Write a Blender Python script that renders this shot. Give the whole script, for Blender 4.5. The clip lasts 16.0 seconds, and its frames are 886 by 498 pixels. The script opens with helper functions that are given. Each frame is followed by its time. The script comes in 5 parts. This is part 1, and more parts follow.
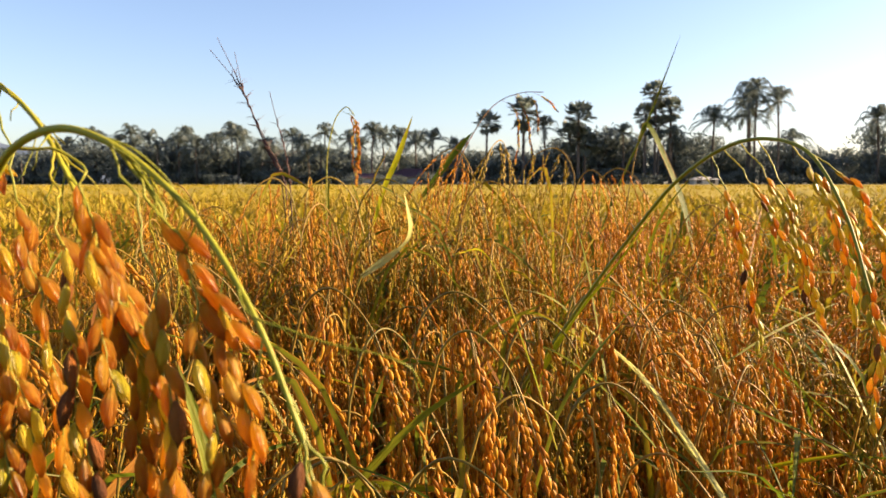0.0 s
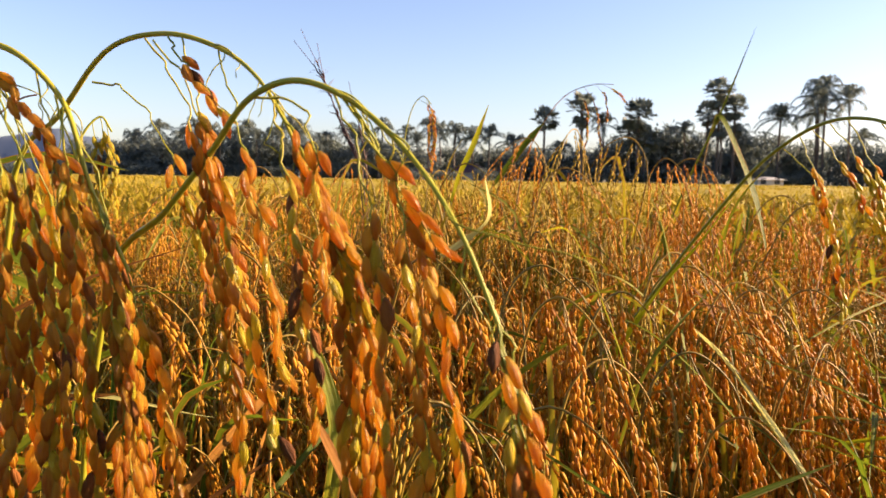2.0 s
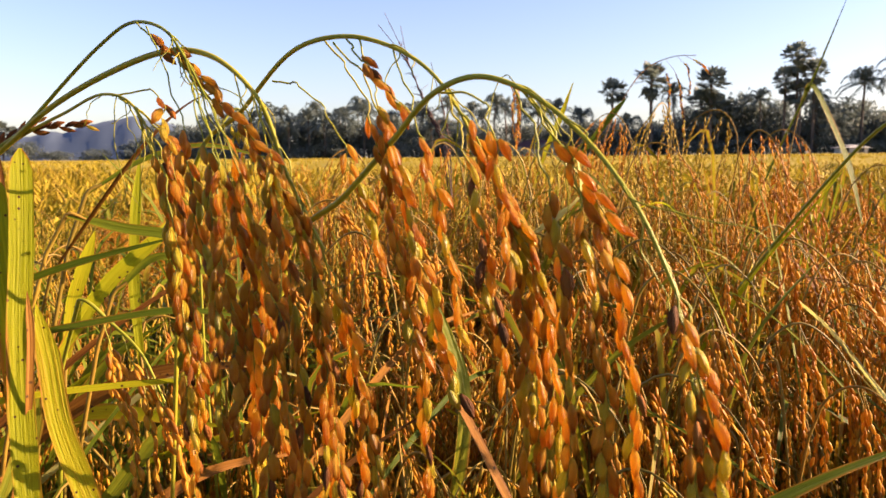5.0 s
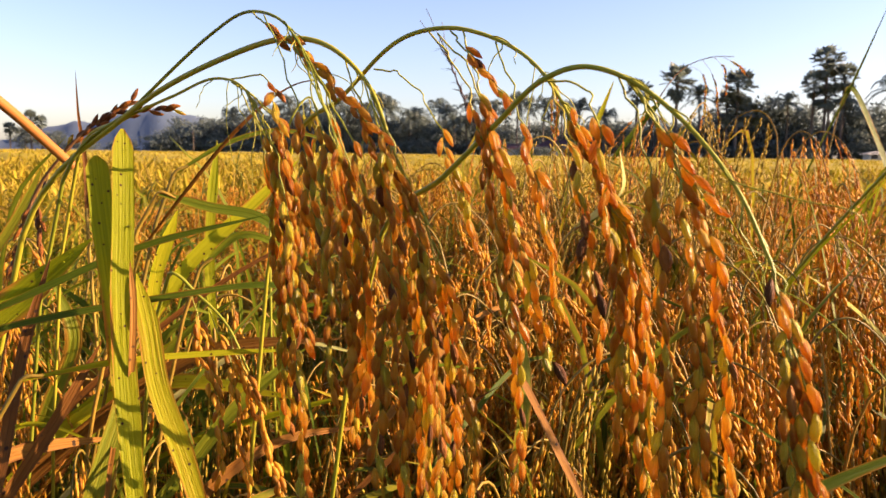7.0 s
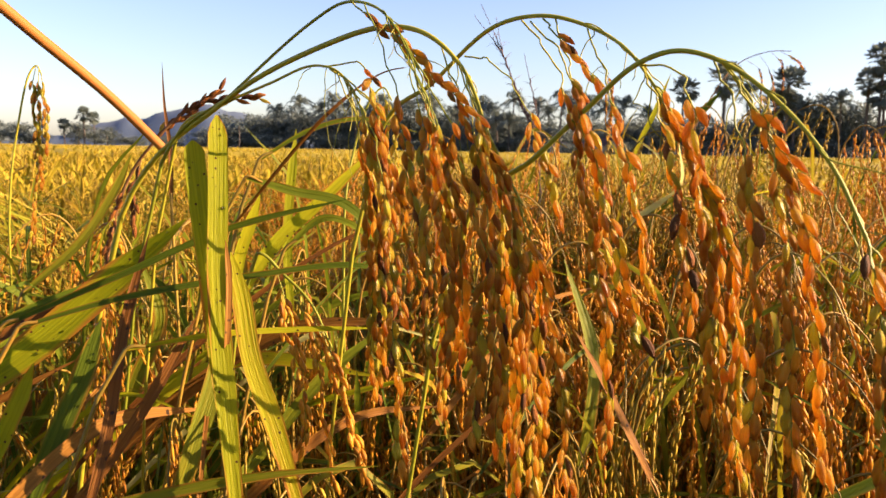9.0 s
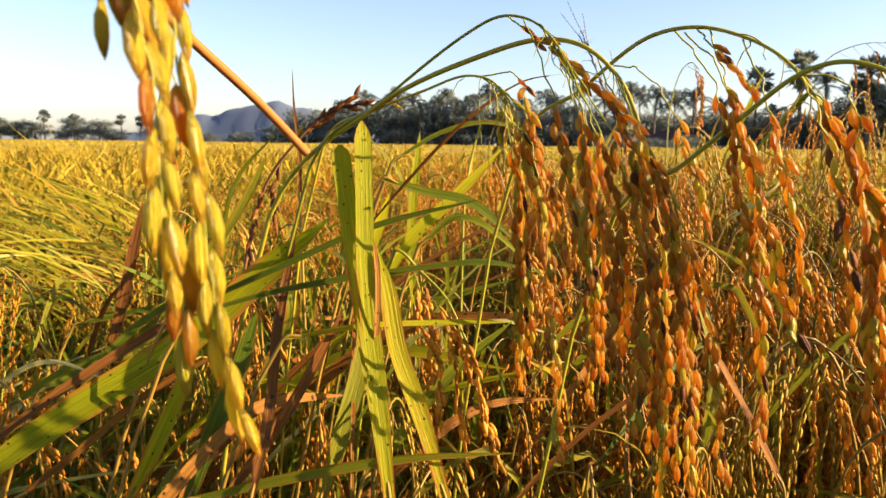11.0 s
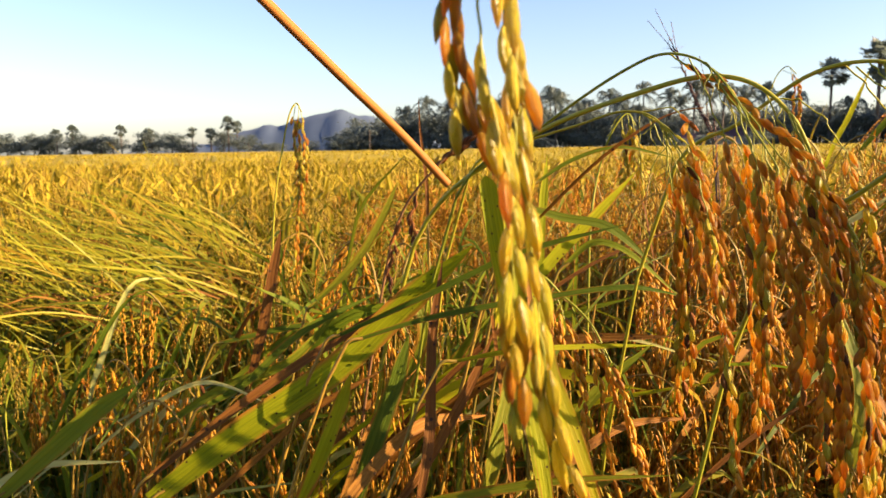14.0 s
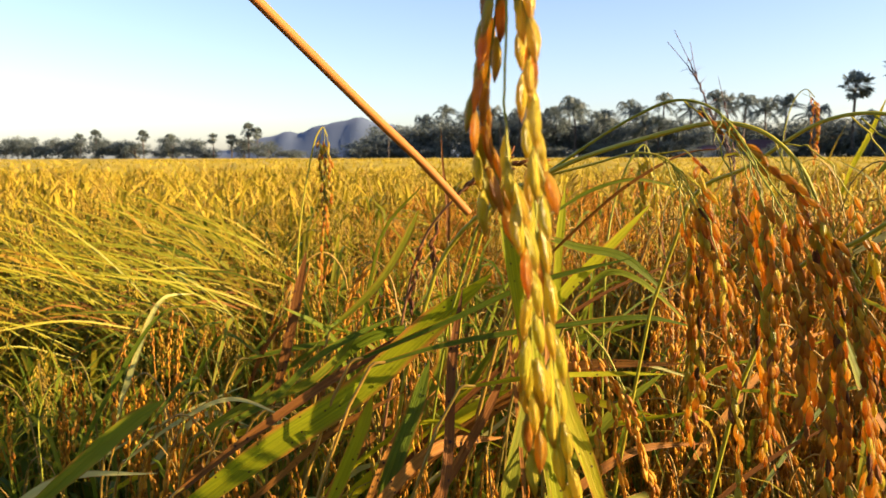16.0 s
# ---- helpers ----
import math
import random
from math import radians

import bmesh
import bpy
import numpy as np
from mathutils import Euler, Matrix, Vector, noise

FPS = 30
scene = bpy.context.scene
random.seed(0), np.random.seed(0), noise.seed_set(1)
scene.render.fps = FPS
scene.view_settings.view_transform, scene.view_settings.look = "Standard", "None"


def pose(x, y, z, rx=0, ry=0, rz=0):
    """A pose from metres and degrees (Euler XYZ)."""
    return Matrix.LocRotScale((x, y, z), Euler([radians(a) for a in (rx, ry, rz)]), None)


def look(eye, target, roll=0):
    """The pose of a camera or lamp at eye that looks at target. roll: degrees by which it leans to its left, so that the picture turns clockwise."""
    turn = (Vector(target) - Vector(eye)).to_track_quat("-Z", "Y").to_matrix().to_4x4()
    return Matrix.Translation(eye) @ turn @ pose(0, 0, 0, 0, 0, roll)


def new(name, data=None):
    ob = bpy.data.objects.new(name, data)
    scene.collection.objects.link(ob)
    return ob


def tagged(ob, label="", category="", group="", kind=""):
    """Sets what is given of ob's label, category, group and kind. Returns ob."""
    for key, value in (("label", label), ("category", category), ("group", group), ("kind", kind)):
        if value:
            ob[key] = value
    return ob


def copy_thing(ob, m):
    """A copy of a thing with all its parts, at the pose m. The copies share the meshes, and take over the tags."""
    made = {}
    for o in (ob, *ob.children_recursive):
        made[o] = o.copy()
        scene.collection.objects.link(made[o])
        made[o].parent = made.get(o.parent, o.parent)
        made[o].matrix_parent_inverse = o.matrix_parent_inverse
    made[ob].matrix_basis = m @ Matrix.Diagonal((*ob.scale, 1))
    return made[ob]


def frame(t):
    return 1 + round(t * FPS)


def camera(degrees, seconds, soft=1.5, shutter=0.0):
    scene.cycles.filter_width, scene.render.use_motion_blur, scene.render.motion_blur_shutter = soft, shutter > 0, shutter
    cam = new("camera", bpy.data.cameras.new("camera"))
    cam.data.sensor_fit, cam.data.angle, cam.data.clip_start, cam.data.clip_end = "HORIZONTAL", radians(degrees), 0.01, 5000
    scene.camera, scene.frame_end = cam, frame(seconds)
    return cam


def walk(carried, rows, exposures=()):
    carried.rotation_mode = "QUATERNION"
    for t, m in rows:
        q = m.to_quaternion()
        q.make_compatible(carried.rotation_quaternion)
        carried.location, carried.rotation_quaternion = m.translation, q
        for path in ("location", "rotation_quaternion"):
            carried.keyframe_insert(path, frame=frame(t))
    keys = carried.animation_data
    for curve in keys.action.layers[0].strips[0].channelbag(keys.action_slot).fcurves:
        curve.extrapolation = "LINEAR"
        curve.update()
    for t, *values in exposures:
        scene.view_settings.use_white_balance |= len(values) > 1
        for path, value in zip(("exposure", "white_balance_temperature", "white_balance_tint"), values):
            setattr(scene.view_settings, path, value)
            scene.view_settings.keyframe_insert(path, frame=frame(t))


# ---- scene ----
cam = camera(61.4, 16.0)
PATH = [
    (0, (0.025, -0.032, 0.991), (0.03, 1.96, 0.817), -0.0),
    (0.5, (0.02, -0.04, 0.986), (-0.01, 1.951, 0.804), -0.0),
    (1, (0.014, -0.049, 0.986), (-0.045, 1.942, 0.807), -0.1),
    (1.5, (0.004, -0.06, 0.983), (-0.105, 1.93, 0.808), 0.4),
    (2, (-0.002, -0.07, 0.977), (-0.142, 1.916, 0.791), 0.9),
    (2.5, (-0.011, -0.08, 0.975), (-0.2, 1.901, 0.775), 1.0),
    (3, (-0.016, -0.086, 0.975), (-0.242, 1.888, 0.749), -0.2),
    (3.5, (-0.024, -0.09, 0.977), (-0.298, 1.879, 0.755), 0.3),
    (3.7, (-0.026, -0.092, 0.979), (-0.305, 1.876, 0.761), 0.1),
    (5.8, (-0.04, -0.111, 0.979), (-0.374, 1.844, 0.718), -0.4),
    (6, (-0.045, -0.116, 0.974), (-0.373, 1.841, 0.722), 0.0),
    (6.5, (-0.049, -0.118, 0.973), (-0.393, 1.835, 0.717), 0.3),
    (7, (-0.055, -0.123, 0.974), (-0.424, 1.827, 0.721), 0.7),
    (7.5, (-0.06, -0.129, 0.974), (-0.457, 1.814, 0.717), 0.2),
    (8, (-0.066, -0.132, 0.972), (-0.481, 1.807, 0.711), 0.4),
    (10.3, (-0.089, -0.16, 0.966), (-0.65, 1.74, 0.698), 1.5),
    (10.5, (-0.095, -0.163, 0.966), (-0.667, 1.734, 0.687), 1.5),
    (11, (-0.104, -0.173, 0.972), (-0.741, 1.702, 0.694), 0.7),
    (11.5, (-0.111, -0.181, 0.973), (-0.788, 1.681, 0.699), 0.9),
    (12, (-0.119, -0.193, 0.973), (-0.836, 1.654, 0.695), 0.7),
    (12.5, (-0.13, -0.201, 0.979), (-0.901, 1.626, 0.722), 0.4),
    (13, (-0.136, -0.208, 0.983), (-0.94, 1.605, 0.724), -0.3),
    (13.5, (-0.133, -0.215, 0.985), (-0.948, 1.593, 0.729), -0.7),
    (14, (-0.145, -0.204, 0.988), (-0.941, 1.611, 0.721), -0.9),
    (14.5, (-0.138, -0.213, 0.992), (-0.958, 1.593, 0.738), -0.9),
    (15, (-0.138, -0.214, 0.993), (-0.958, 1.593, 0.737), -0.6),
    (15.5, (-0.14, -0.215, 0.994), (-0.977, 1.585, 0.754), 0.2),
    (16, (-0.14, -0.221, 1.003), (-0.979, 1.579, 0.759), -0.2),
]
LIGHT = 1.86
walk(cam, [(t, look(eye, target, roll)) for t, eye, target, roll in PATH], [(0, LIGHT - 0.08, 6550, 22), (2.5, LIGHT - 0.06, 6550, 29), (7, LIGHT - 0.02, 6600, 31), (9, LIGHT, 6600, 28), (11, LIGHT + 0.05, 6550, 23), (16, LIGHT + 0.03, 6550, 22)])
cam.data.dof.use_dof = True
cam.data.dof.focus_distance = 0.38
cam.data.dof.aperture_fstop = 32.0

# ---- sky and sun ----
SUN_AZ, SUN_EL = radians(80), radians(20)   # clockwise from +y, above the horizon
world = bpy.data.worlds.new("sky")
scene.world = world
world.use_nodes = True
wn = world.node_tree.nodes
sky = wn.new("ShaderNodeTexSky")
sky.sky_type = "NISHITA"
sky.sun_disc = False
sky.sun_elevation = SUN_EL
sky.sun_rotation = SUN_AZ
sky.air_density, sky.dust_density, sky.ozone_density = 1.0, 1.0, 2.4
wn["Background"].inputs["Strength"].default_value = 0.070
world.node_tree.links.new(sky.outputs["Color"], wn["Background"].inputs["Color"])
sun = new("sun", bpy.data.lights.new("sun", "SUN"))
sun.data.energy = 5.0
sun.data.angle = radians(0.6)
sun.data.color = (1.0, 0.77, 0.44)
to_sun = Vector((math.sin(SUN_AZ) * math.cos(SUN_EL), math.cos(SUN_AZ) * math.cos(SUN_EL), math.sin(SUN_EL)))
sun.matrix_world = look(to_sun * 50, (0, 0, 0))


# ---- materials ----
def material(name, colours, rough=0.55, thin=0.0, scale=60.0, bump=0.25, stretch=(1, 1, 1), spots=None, gloss=0.35, weights=None, veins=False, dew=0.0, edge=None, ends=None):
    """Plant or earth surface: colours spread by piece and by noise at two scales; thin: share of light let through."""
    m = bpy.data.materials.new(name)
    m.use_nodes = True
    nt = m.node_tree
    n, link = nt.nodes, nt.links.new
    bsdf, out = n["Principled BSDF"], n["Material Output"]
    geo, info, tc = n.new("ShaderNodeNewGeometry"), n.new("ShaderNodeObjectInfo"), n.new("ShaderNodeTexCoord")
    mapping = n.new("ShaderNodeMapping")
    mapping.inputs["Scale"].default_value = stretch
    link(tc.outputs["Object"], mapping.inputs["Vector"])
    lie = mapping.outputs["Vector"]
    if veins:
        att, lay = n.new("ShaderNodeAttribute"), n.new("ShaderNodeMapping")
        att.attribute_name = "blade"
        lay.inputs["Scale"].default_value = (7, 0.12, 0)
        link(att.outputs["Vector"], lay.inputs["Vector"])
        lie = lay.outputs["Vector"]
    add = n.new("ShaderNodeMath")
    link(geo.outputs["Random Per Island"], add.inputs[0])
    link(info.outputs["Random"], add.inputs[1])
    frac = n.new("ShaderNodeMath")
    frac.operation = "FRACT"
    link(add.outputs[0], frac.inputs[0])
    fine, broad = n.new("ShaderNodeTexNoise"), n.new("ShaderNodeTexNoise")
    fine.inputs["Scale"].default_value, broad.inputs["Scale"].default_value = scale, scale * 0.13
    fine.inputs["Detail"].default_value = 4
    link(lie, fine.inputs["Vector"])
    link(mapping.outputs["Vector"], broad.inputs["Vector"])
    mix1, mix2 = n.new("ShaderNodeMath"), n.new("ShaderNodeMath")
    mix1.operation = mix2.operation = "MULTIPLY_ADD"
    link(broad.outputs["Fac"], mix1.inputs[0])
    mix1.inputs[1].default_value = 0.55
    link(frac.outputs[0], mix1.inputs[2])
    link(fine.outputs["Fac"], mix2.inputs[0])
    mix2.inputs[1].default_value = 1.3 if veins else 0.5
    link(mix1.outputs[0], mix2.inputs[2])
    rng_ = n.new("ShaderNodeMapRange")
    rng_.inputs["From Min"].default_value, rng_.inputs["From Max"].default_value = (0.65, 2.2) if veins else (0.3, 1.7)
    link(mix2.outputs[0], rng_.inputs["Value"])
    ramp = n.new("ShaderNodeValToRGB")
    while len(ramp.color_ramp.elements) < len(colours):
        ramp.color_ramp.elements.new(0.5)
    for i, c in enumerate(colours):
        e = ramp.color_ramp.elements[i]
        e.position = weights[i] if weights else i / (len(colours) - 1)
        e.color = (*c, 1)
    link(rng_.outputs[0], ramp.inputs["Fac"])
    colour = ramp.outputs["Color"]
    if spots:
        vor = n.new("ShaderNodeTexVoronoi")
        vor.inputs["Scale"].default_value = spots[0]
        link(mapping.outputs["Vector"], vor.inputs["Vector"])
        lim = n.new("ShaderNodeMapRange")
        lim.inputs["From Min"].default_value, lim.inputs["From Max"].default_value = spots[1], spots[1] * 1.6
        lim.inputs["To Min"].default_value, lim.inputs["To Max"].default_value = 1, 0
        link(vor.outputs["Distance"], lim.inputs["Value"])
        mx = n.new("ShaderNodeMix")
        mx.data_type = "RGBA"
        link(lim.outputs[0], mx.inputs["Factor"])
        link(colour, mx.inputs[6])
        mx.inputs[7].default_value = (*spots[2], 1)
        colour = mx.outputs[2]
    if ends:
        cut = n.new("ShaderNodeSeparateXYZ")
        link(tc.outputs["Object"], cut.inputs[0])
        for tint, low, high in ((ends[0], 0.40, 0.04), (ends[1], 0.62, 1.0)):
            lim4, mx4 = n.new("ShaderNodeMapRange"), n.new("ShaderNodeMix")
            lim4.inputs["From Min"].default_value, lim4.inputs["From Max"].default_value = low, high
            lim4.inputs["To Max"].default_value = 0.8
            link(cut.outputs["Z"], lim4.inputs["Value"])
            mx4.data_type = "RGBA"
            link(lim4.outputs[0], mx4.inputs["Factor"])
            link(colour, mx4.inputs[6])
            mx4.inputs[7].default_value = (*tint, 1)
            colour = mx4.outputs[2]
    if edge:
        parts_ = n.new("ShaderNodeSeparateXYZ")
        link(att.outputs["Vector"], parts_.inputs[0])
        far_, lim2 = n.new("ShaderNodeMath"), n.new("ShaderNodeMapRange")
        far_.operation = "ABSOLUTE"
        link(parts_.outputs["Z"], far_.inputs[0])
        sway = n.new("ShaderNodeMath")
        sway.operation = "MULTIPLY_ADD"
        link(broad.outputs["Fac"], sway.inputs[0])
        sway.inputs[1].default_value = 1.3
        link(far_.outputs[0], sway.inputs[2])
        lim2.inputs["From Min"].default_value, lim2.inputs["From Max"].default_value = 1.42, 1.72
        link(sway.outputs[0], lim2.inputs["Value"])
        mx2 = n.new("ShaderNodeMix")
        mx2.data_type = "RGBA"
        link(lim2.outputs[0], mx2.inputs["Factor"])
        link(colour, mx2.inputs[6])
        mx2.inputs[7].default_value = (*edge, 1)
        colour = mx2.outputs[2]
    link(colour, bsdf.inputs["Base Color"])
    bsdf.inputs["Roughness"].default_value = rough
    bsdf.inputs["Specular IOR Level"].default_value = gloss
    if bump:
        b = n.new("ShaderNodeBump")
        b.inputs["Strength"].default_value, b.inputs["Distance"].default_value = bump, 0.3 / scale
        link(fine.outputs["Fac"], b.inputs["Height"])
        link(b.outputs["Normal"], bsdf.inputs["Normal"])
        if dew:
            drops, b2, lim3 = n.new("ShaderNodeTexVoronoi"), n.new("ShaderNodeBump"), n.new("ShaderNodeMapRange")
            drops.inputs["Scale"].default_value = 900
            link(tc.outputs["Object"], drops.inputs["Vector"])
            lim3.inputs["From Min"].default_value, lim3.inputs["From Max"].default_value = 0.0, 0.4
            lim3.inputs["To Min"].default_value, lim3.inputs["To Max"].default_value = 1, 0
            link(drops.outputs["Distance"], lim3.inputs["Value"])
            b2.inputs["Strength"].default_value, b2.inputs["Distance"].default_value = dew, 0.0006
            link(lim3.outputs[0], b2.inputs["Height"])
            link(b.outputs["Normal"], b2.inputs["Normal"])
            link(b2.outputs["Normal"], bsdf.inputs["Normal"])
    if thin:
        tr, mix = n.new("ShaderNodeBsdfTranslucent"), n.new("ShaderNodeMixShader")
        link(colour, tr.inputs["Color"])
        mix.inputs["Fac"].default_value = thin
        link(bsdf.outputs[0], mix.inputs[1])
        link(tr.outputs[0], mix.inputs[2])
        link(mix.outputs[0], out.inputs["Surface"])
    return m


M_GRAIN = material("ripe_husk", [(0.46, 0.15, 0.016), (0.75, 0.335, 0.032), (0.90, 0.53, 0.058), (0.59, 0.225, 0.024), (0.86, 0.46, 0.042), (0.93, 0.67, 0.10)], 0.35, 0.60, 14, 0.9, (1, 1, 0.10), gloss=0.45, ends=((0.82, 0.58, 0.06), (0.50, 0.16, 0.014)))
M_FRESH = material("half_ripe_husk", [(0.76, 0.47, 0.022), (0.78, 0.57, 0.035), (0.60, 0.53, 0.032), (0.84, 0.60, 0.04)], 0.36, 0.42, 14, 0.8, (1, 1, 0.10), gloss=0.45, ends=((0.60, 0.50, 0.03), (0.72, 0.36, 0.018)))
M_DARK = material("blighted_husk", [(0.05, 0.018, 0.006), (0.14, 0.045, 0.008), (0.30, 0.10, 0.010)], 0.6, 0.1, 14, 0.4, (1, 1, 0.2), gloss=0.15)
M_STEM = material("green_stem", [(0.15, 0.17, 0.010), (0.27, 0.27, 0.015), (0.38, 0.30, 0.02)], 0.5, 0.12, 160, 0.25, (1, 1, 0.3))
M_CULM = material("ripe_culm", [(0.10, 0.09, 0.010), (0.20, 0.13, 0.014), (0.30, 0.17, 0.02), (0.24, 0.20, 0.02)], 0.55, 0.1, 90, 0.25, (1, 1, 0.3))
M_DRYSTEM = material("dry_stem", [(0.09, 0.045, 0.015), (0.18, 0.08, 0.025), (0.22, 0.12, 0.04)], 0.7, 0.08, 160, 0.3)
M_LEAF_YELLOW = material("yellow_green_leaf", [(0.17, 0.20, 0.004), (0.33, 0.345, 0.006), (0.46, 0.435, 0.009), (0.45, 0.29, 0.010)], 0.46, 0.62, 120, 0.5, spots=(170, 0.09, (0.07, 0.03, 0.012)), gloss=0.12, veins=True, dew=0.4, edge=(0.42, 0.17, 0.02))
M_LEAF_GREEN = material("green_leaf", [(0.045, 0.075, 0.005), (0.09, 0.13, 0.008), (0.17, 0.20, 0.010), (0.26, 0.23, 0.012)], 0.45, 0.5, 110, 0.5, gloss=0.14, veins=True, dew=0.2, edge=(0.30, 0.15, 0.015))
M_LEAF_BROWN = material("withered_leaf", [(0.08, 0.028, 0.005), (0.17, 0.065, 0.010), (0.30, 0.135, 0.018), (0.22, 0.085, 0.012)], 0.6, 0.3, 110, 0.5, spots=(150, 0.12, (0.04, 0.02, 0.01)), gloss=0.15, veins=True, edge=(0.16, 0.06, 0.012))
M_LEAF_PALE = material("bleached_leaf", [(0.32, 0.34, 0.06), (0.48, 0.47, 0.13), (0.60, 0.54, 0.20)], 0.45, 0.38, 110, 0.5, gloss=0.2, veins=True, dew=0.35, edge=(0.36, 0.24, 0.05))
M_STRAW = material("dry_straw", [(0.15, 0.045, 0.010), (0.29, 0.098, 0.018), (0.38, 0.155, 0.032)], 0.6, 0.05, 60, 0.15, (1, 0.3, 0.3), (110, 0.13, (0.06, 0.02, 0.008)), gloss=0.15)
M_SEED = material("grass_seed", [(0.05, 0.025, 0.025), (0.10, 0.05, 0.04)], 0.7, 0.05, 200, 0.2)
M_CROP_GRAIN = material("crop_husk", [(0.24, 0.085, 0.008), (0.44, 0.178, 0.014), (0.65, 0.34, 0.025), (0.47, 0.235, 0.017)], 0.45, 0.45, 300, 0.2, gloss=0.25)
M_CROP_LEAF = material("crop_leaf", [(0.038, 0.06, 0.005), (0.09, 0.12, 0.007), (0.20, 0.195, 0.010), (0.31, 0.23, 0.012), (0.30, 0.115, 0.010)], 0.5, 0.45, 30, 0.25, gloss=0.15, veins=True, edge=(0.34, 0.14, 0.02))
M_CROP_EAR = material("far_husk", [(0.17, 0.105, 0.008), (0.29, 0.185, 0.010), (0.39, 0.26, 0.013), (0.29, 0.22, 0.011)], 0.6, 0.25, 20, 0.2)
M_CROP_FAR = material("far_crop", [(0.18, 0.15, 0.007), (0.31, 0.23, 0.009), (0.40, 0.30, 0.013), (0.32, 0.20, 0.009)], 0.7, 0.3, 2.0, 0.2)
M_LODGED = material("lodged_leaf", [(0.17, 0.185, 0.007), (0.31, 0.29, 0.010), (0.40, 0.27, 0.014)], 0.5, 0.4, 30, 0.2, veins=True)
M_SOIL = material("field_soil", [(0.03, 0.02, 0.012), (0.06, 0.04, 0.022), (0.09, 0.06, 0.03)], 0.9, 0, 8, 0.6)
# far palms and trees: haze painted in, greens made paler and bluer
M_PALM = material("palm_frond_hazed", [(0.075, 0.10, 0.09), (0.12, 0.15, 0.13), (0.165, 0.19, 0.16)], 0.5, 0.5, 1.2, 0.1)
M_FOLIAGE = material("tree_foliage_hazed", [(0.07, 0.095, 0.095), (0.115, 0.145, 0.135), (0.155, 0.18, 0.16)], 0.6, 0.5, 0.9, 0.1)
M_BARK = material("bark", [(0.04, 0.035, 0.03), (0.08, 0.065, 0.055), (0.12, 0.10, 0.085)], 0.9, 0, 3, 0.5)
M_ROOF = material("roof_tile", [(0.035, 0.014, 0.018), (0.06, 0.02, 0.026)], 0.7, 0, 4, 0.2)
M_WALL = material("white_wall", [(0.40, 0.39, 0.38), (0.52, 0.51, 0.49)], 0.8, 0, 3, 0.1)
M_GLASS = material("dark_window", [(0.03, 0.03, 0.035), (0.05, 0.05, 0.055)], 0.2, 0, 3, 0)
# the blue is distance haze put into the hill's base colour
M_HILL = material("wooded_hill_hazed", [(0.06, 0.09, 0.14), (0.085, 0.12, 0.18)], 0.95, 0, 0.02, 0)

M_DEW = bpy.data.materials.new("dew_water")
M_DEW.use_nodes = True
wet = M_DEW.node_tree.nodes["Principled BSDF"].inputs
wet["Transmission Weight"].default_value, wet["IOR"].default_value, wet["Roughness"].default_value = 1.0, 1.33, 0.02


# ---- mesh tools ----
def mesh_of(name, verts, faces, mat, smooth=True, blade=None):
    """A mesh from vertex rows and a list of index arrays of 3 or 4 columns."""
    me = bpy.data.meshes.new(name)
    verts = np.asarray(verts, dtype=np.float32)
    faces = [np.asarray(f, dtype=np.int32) for f in faces if len(f)]
    sizes = np.concatenate([np.full(len(f), f.shape[1], dtype=np.int32) for f in faces])
    loops = np.concatenate([f.ravel() for f in faces])
    starts = np.concatenate(([0], np.cumsum(sizes)[:-1])).astype(np.int32)
    me.vertices.add(len(verts))
    me.vertices.foreach_set("co", verts.ravel())
    me.loops.add(len(loops))
    me.loops.foreach_set("vertex_index", loops)
    me.polygons.add(len(sizes))
    me.polygons.foreach_set("loop_start", starts)
    me.polygons.foreach_set("use_smooth", np.full(len(sizes), smooth))
    me.update(calc_edges=True)
    if blade is not None:
        me.attributes.new("blade", "FLOAT_VECTOR", "POINT").data.foreach_set("vector", np.asarray(blade, dtype=np.float32).ravel())
    me.validate()
    me.materials.append(mat)
    return me


class Shape:
    """Gathers pieces into one mesh."""

    def __init__(self):
        self.v, self.q, self.t, self.b, self.n = [], [], [], [], 0

    def put(self, v, quads=None, tris=None, blade=None):
        if quads is not None and len(quads):
            self.q.append(np.asarray(quads) + self.n)
        if tris is not None and len(tris):
            self.t.append(np.asarray(tris) + self.n)
        self.v.append(np.asarray(v, dtype=float))
        self.b.append(np.zeros((len(v), 3)) if blade is None else blade)
        self.n += len(v)

    def arrays(self):
        return (np.concatenate(self.v), np.concatenate(self.q) if self.q else np.zeros((0, 4), int),
                np.concatenate(self.t) if self.t else np.zeros((0, 3), int))

    def mesh(self, name, mat, smooth=True):
        v, q, t = self.arrays()
        return mesh_of(name, v, [q, t], mat, smooth, np.concatenate(self.b))


def unit(a):
    a = np.asarray(a, dtype=float)
    return a / max(np.linalg.norm(a), 1e-9)


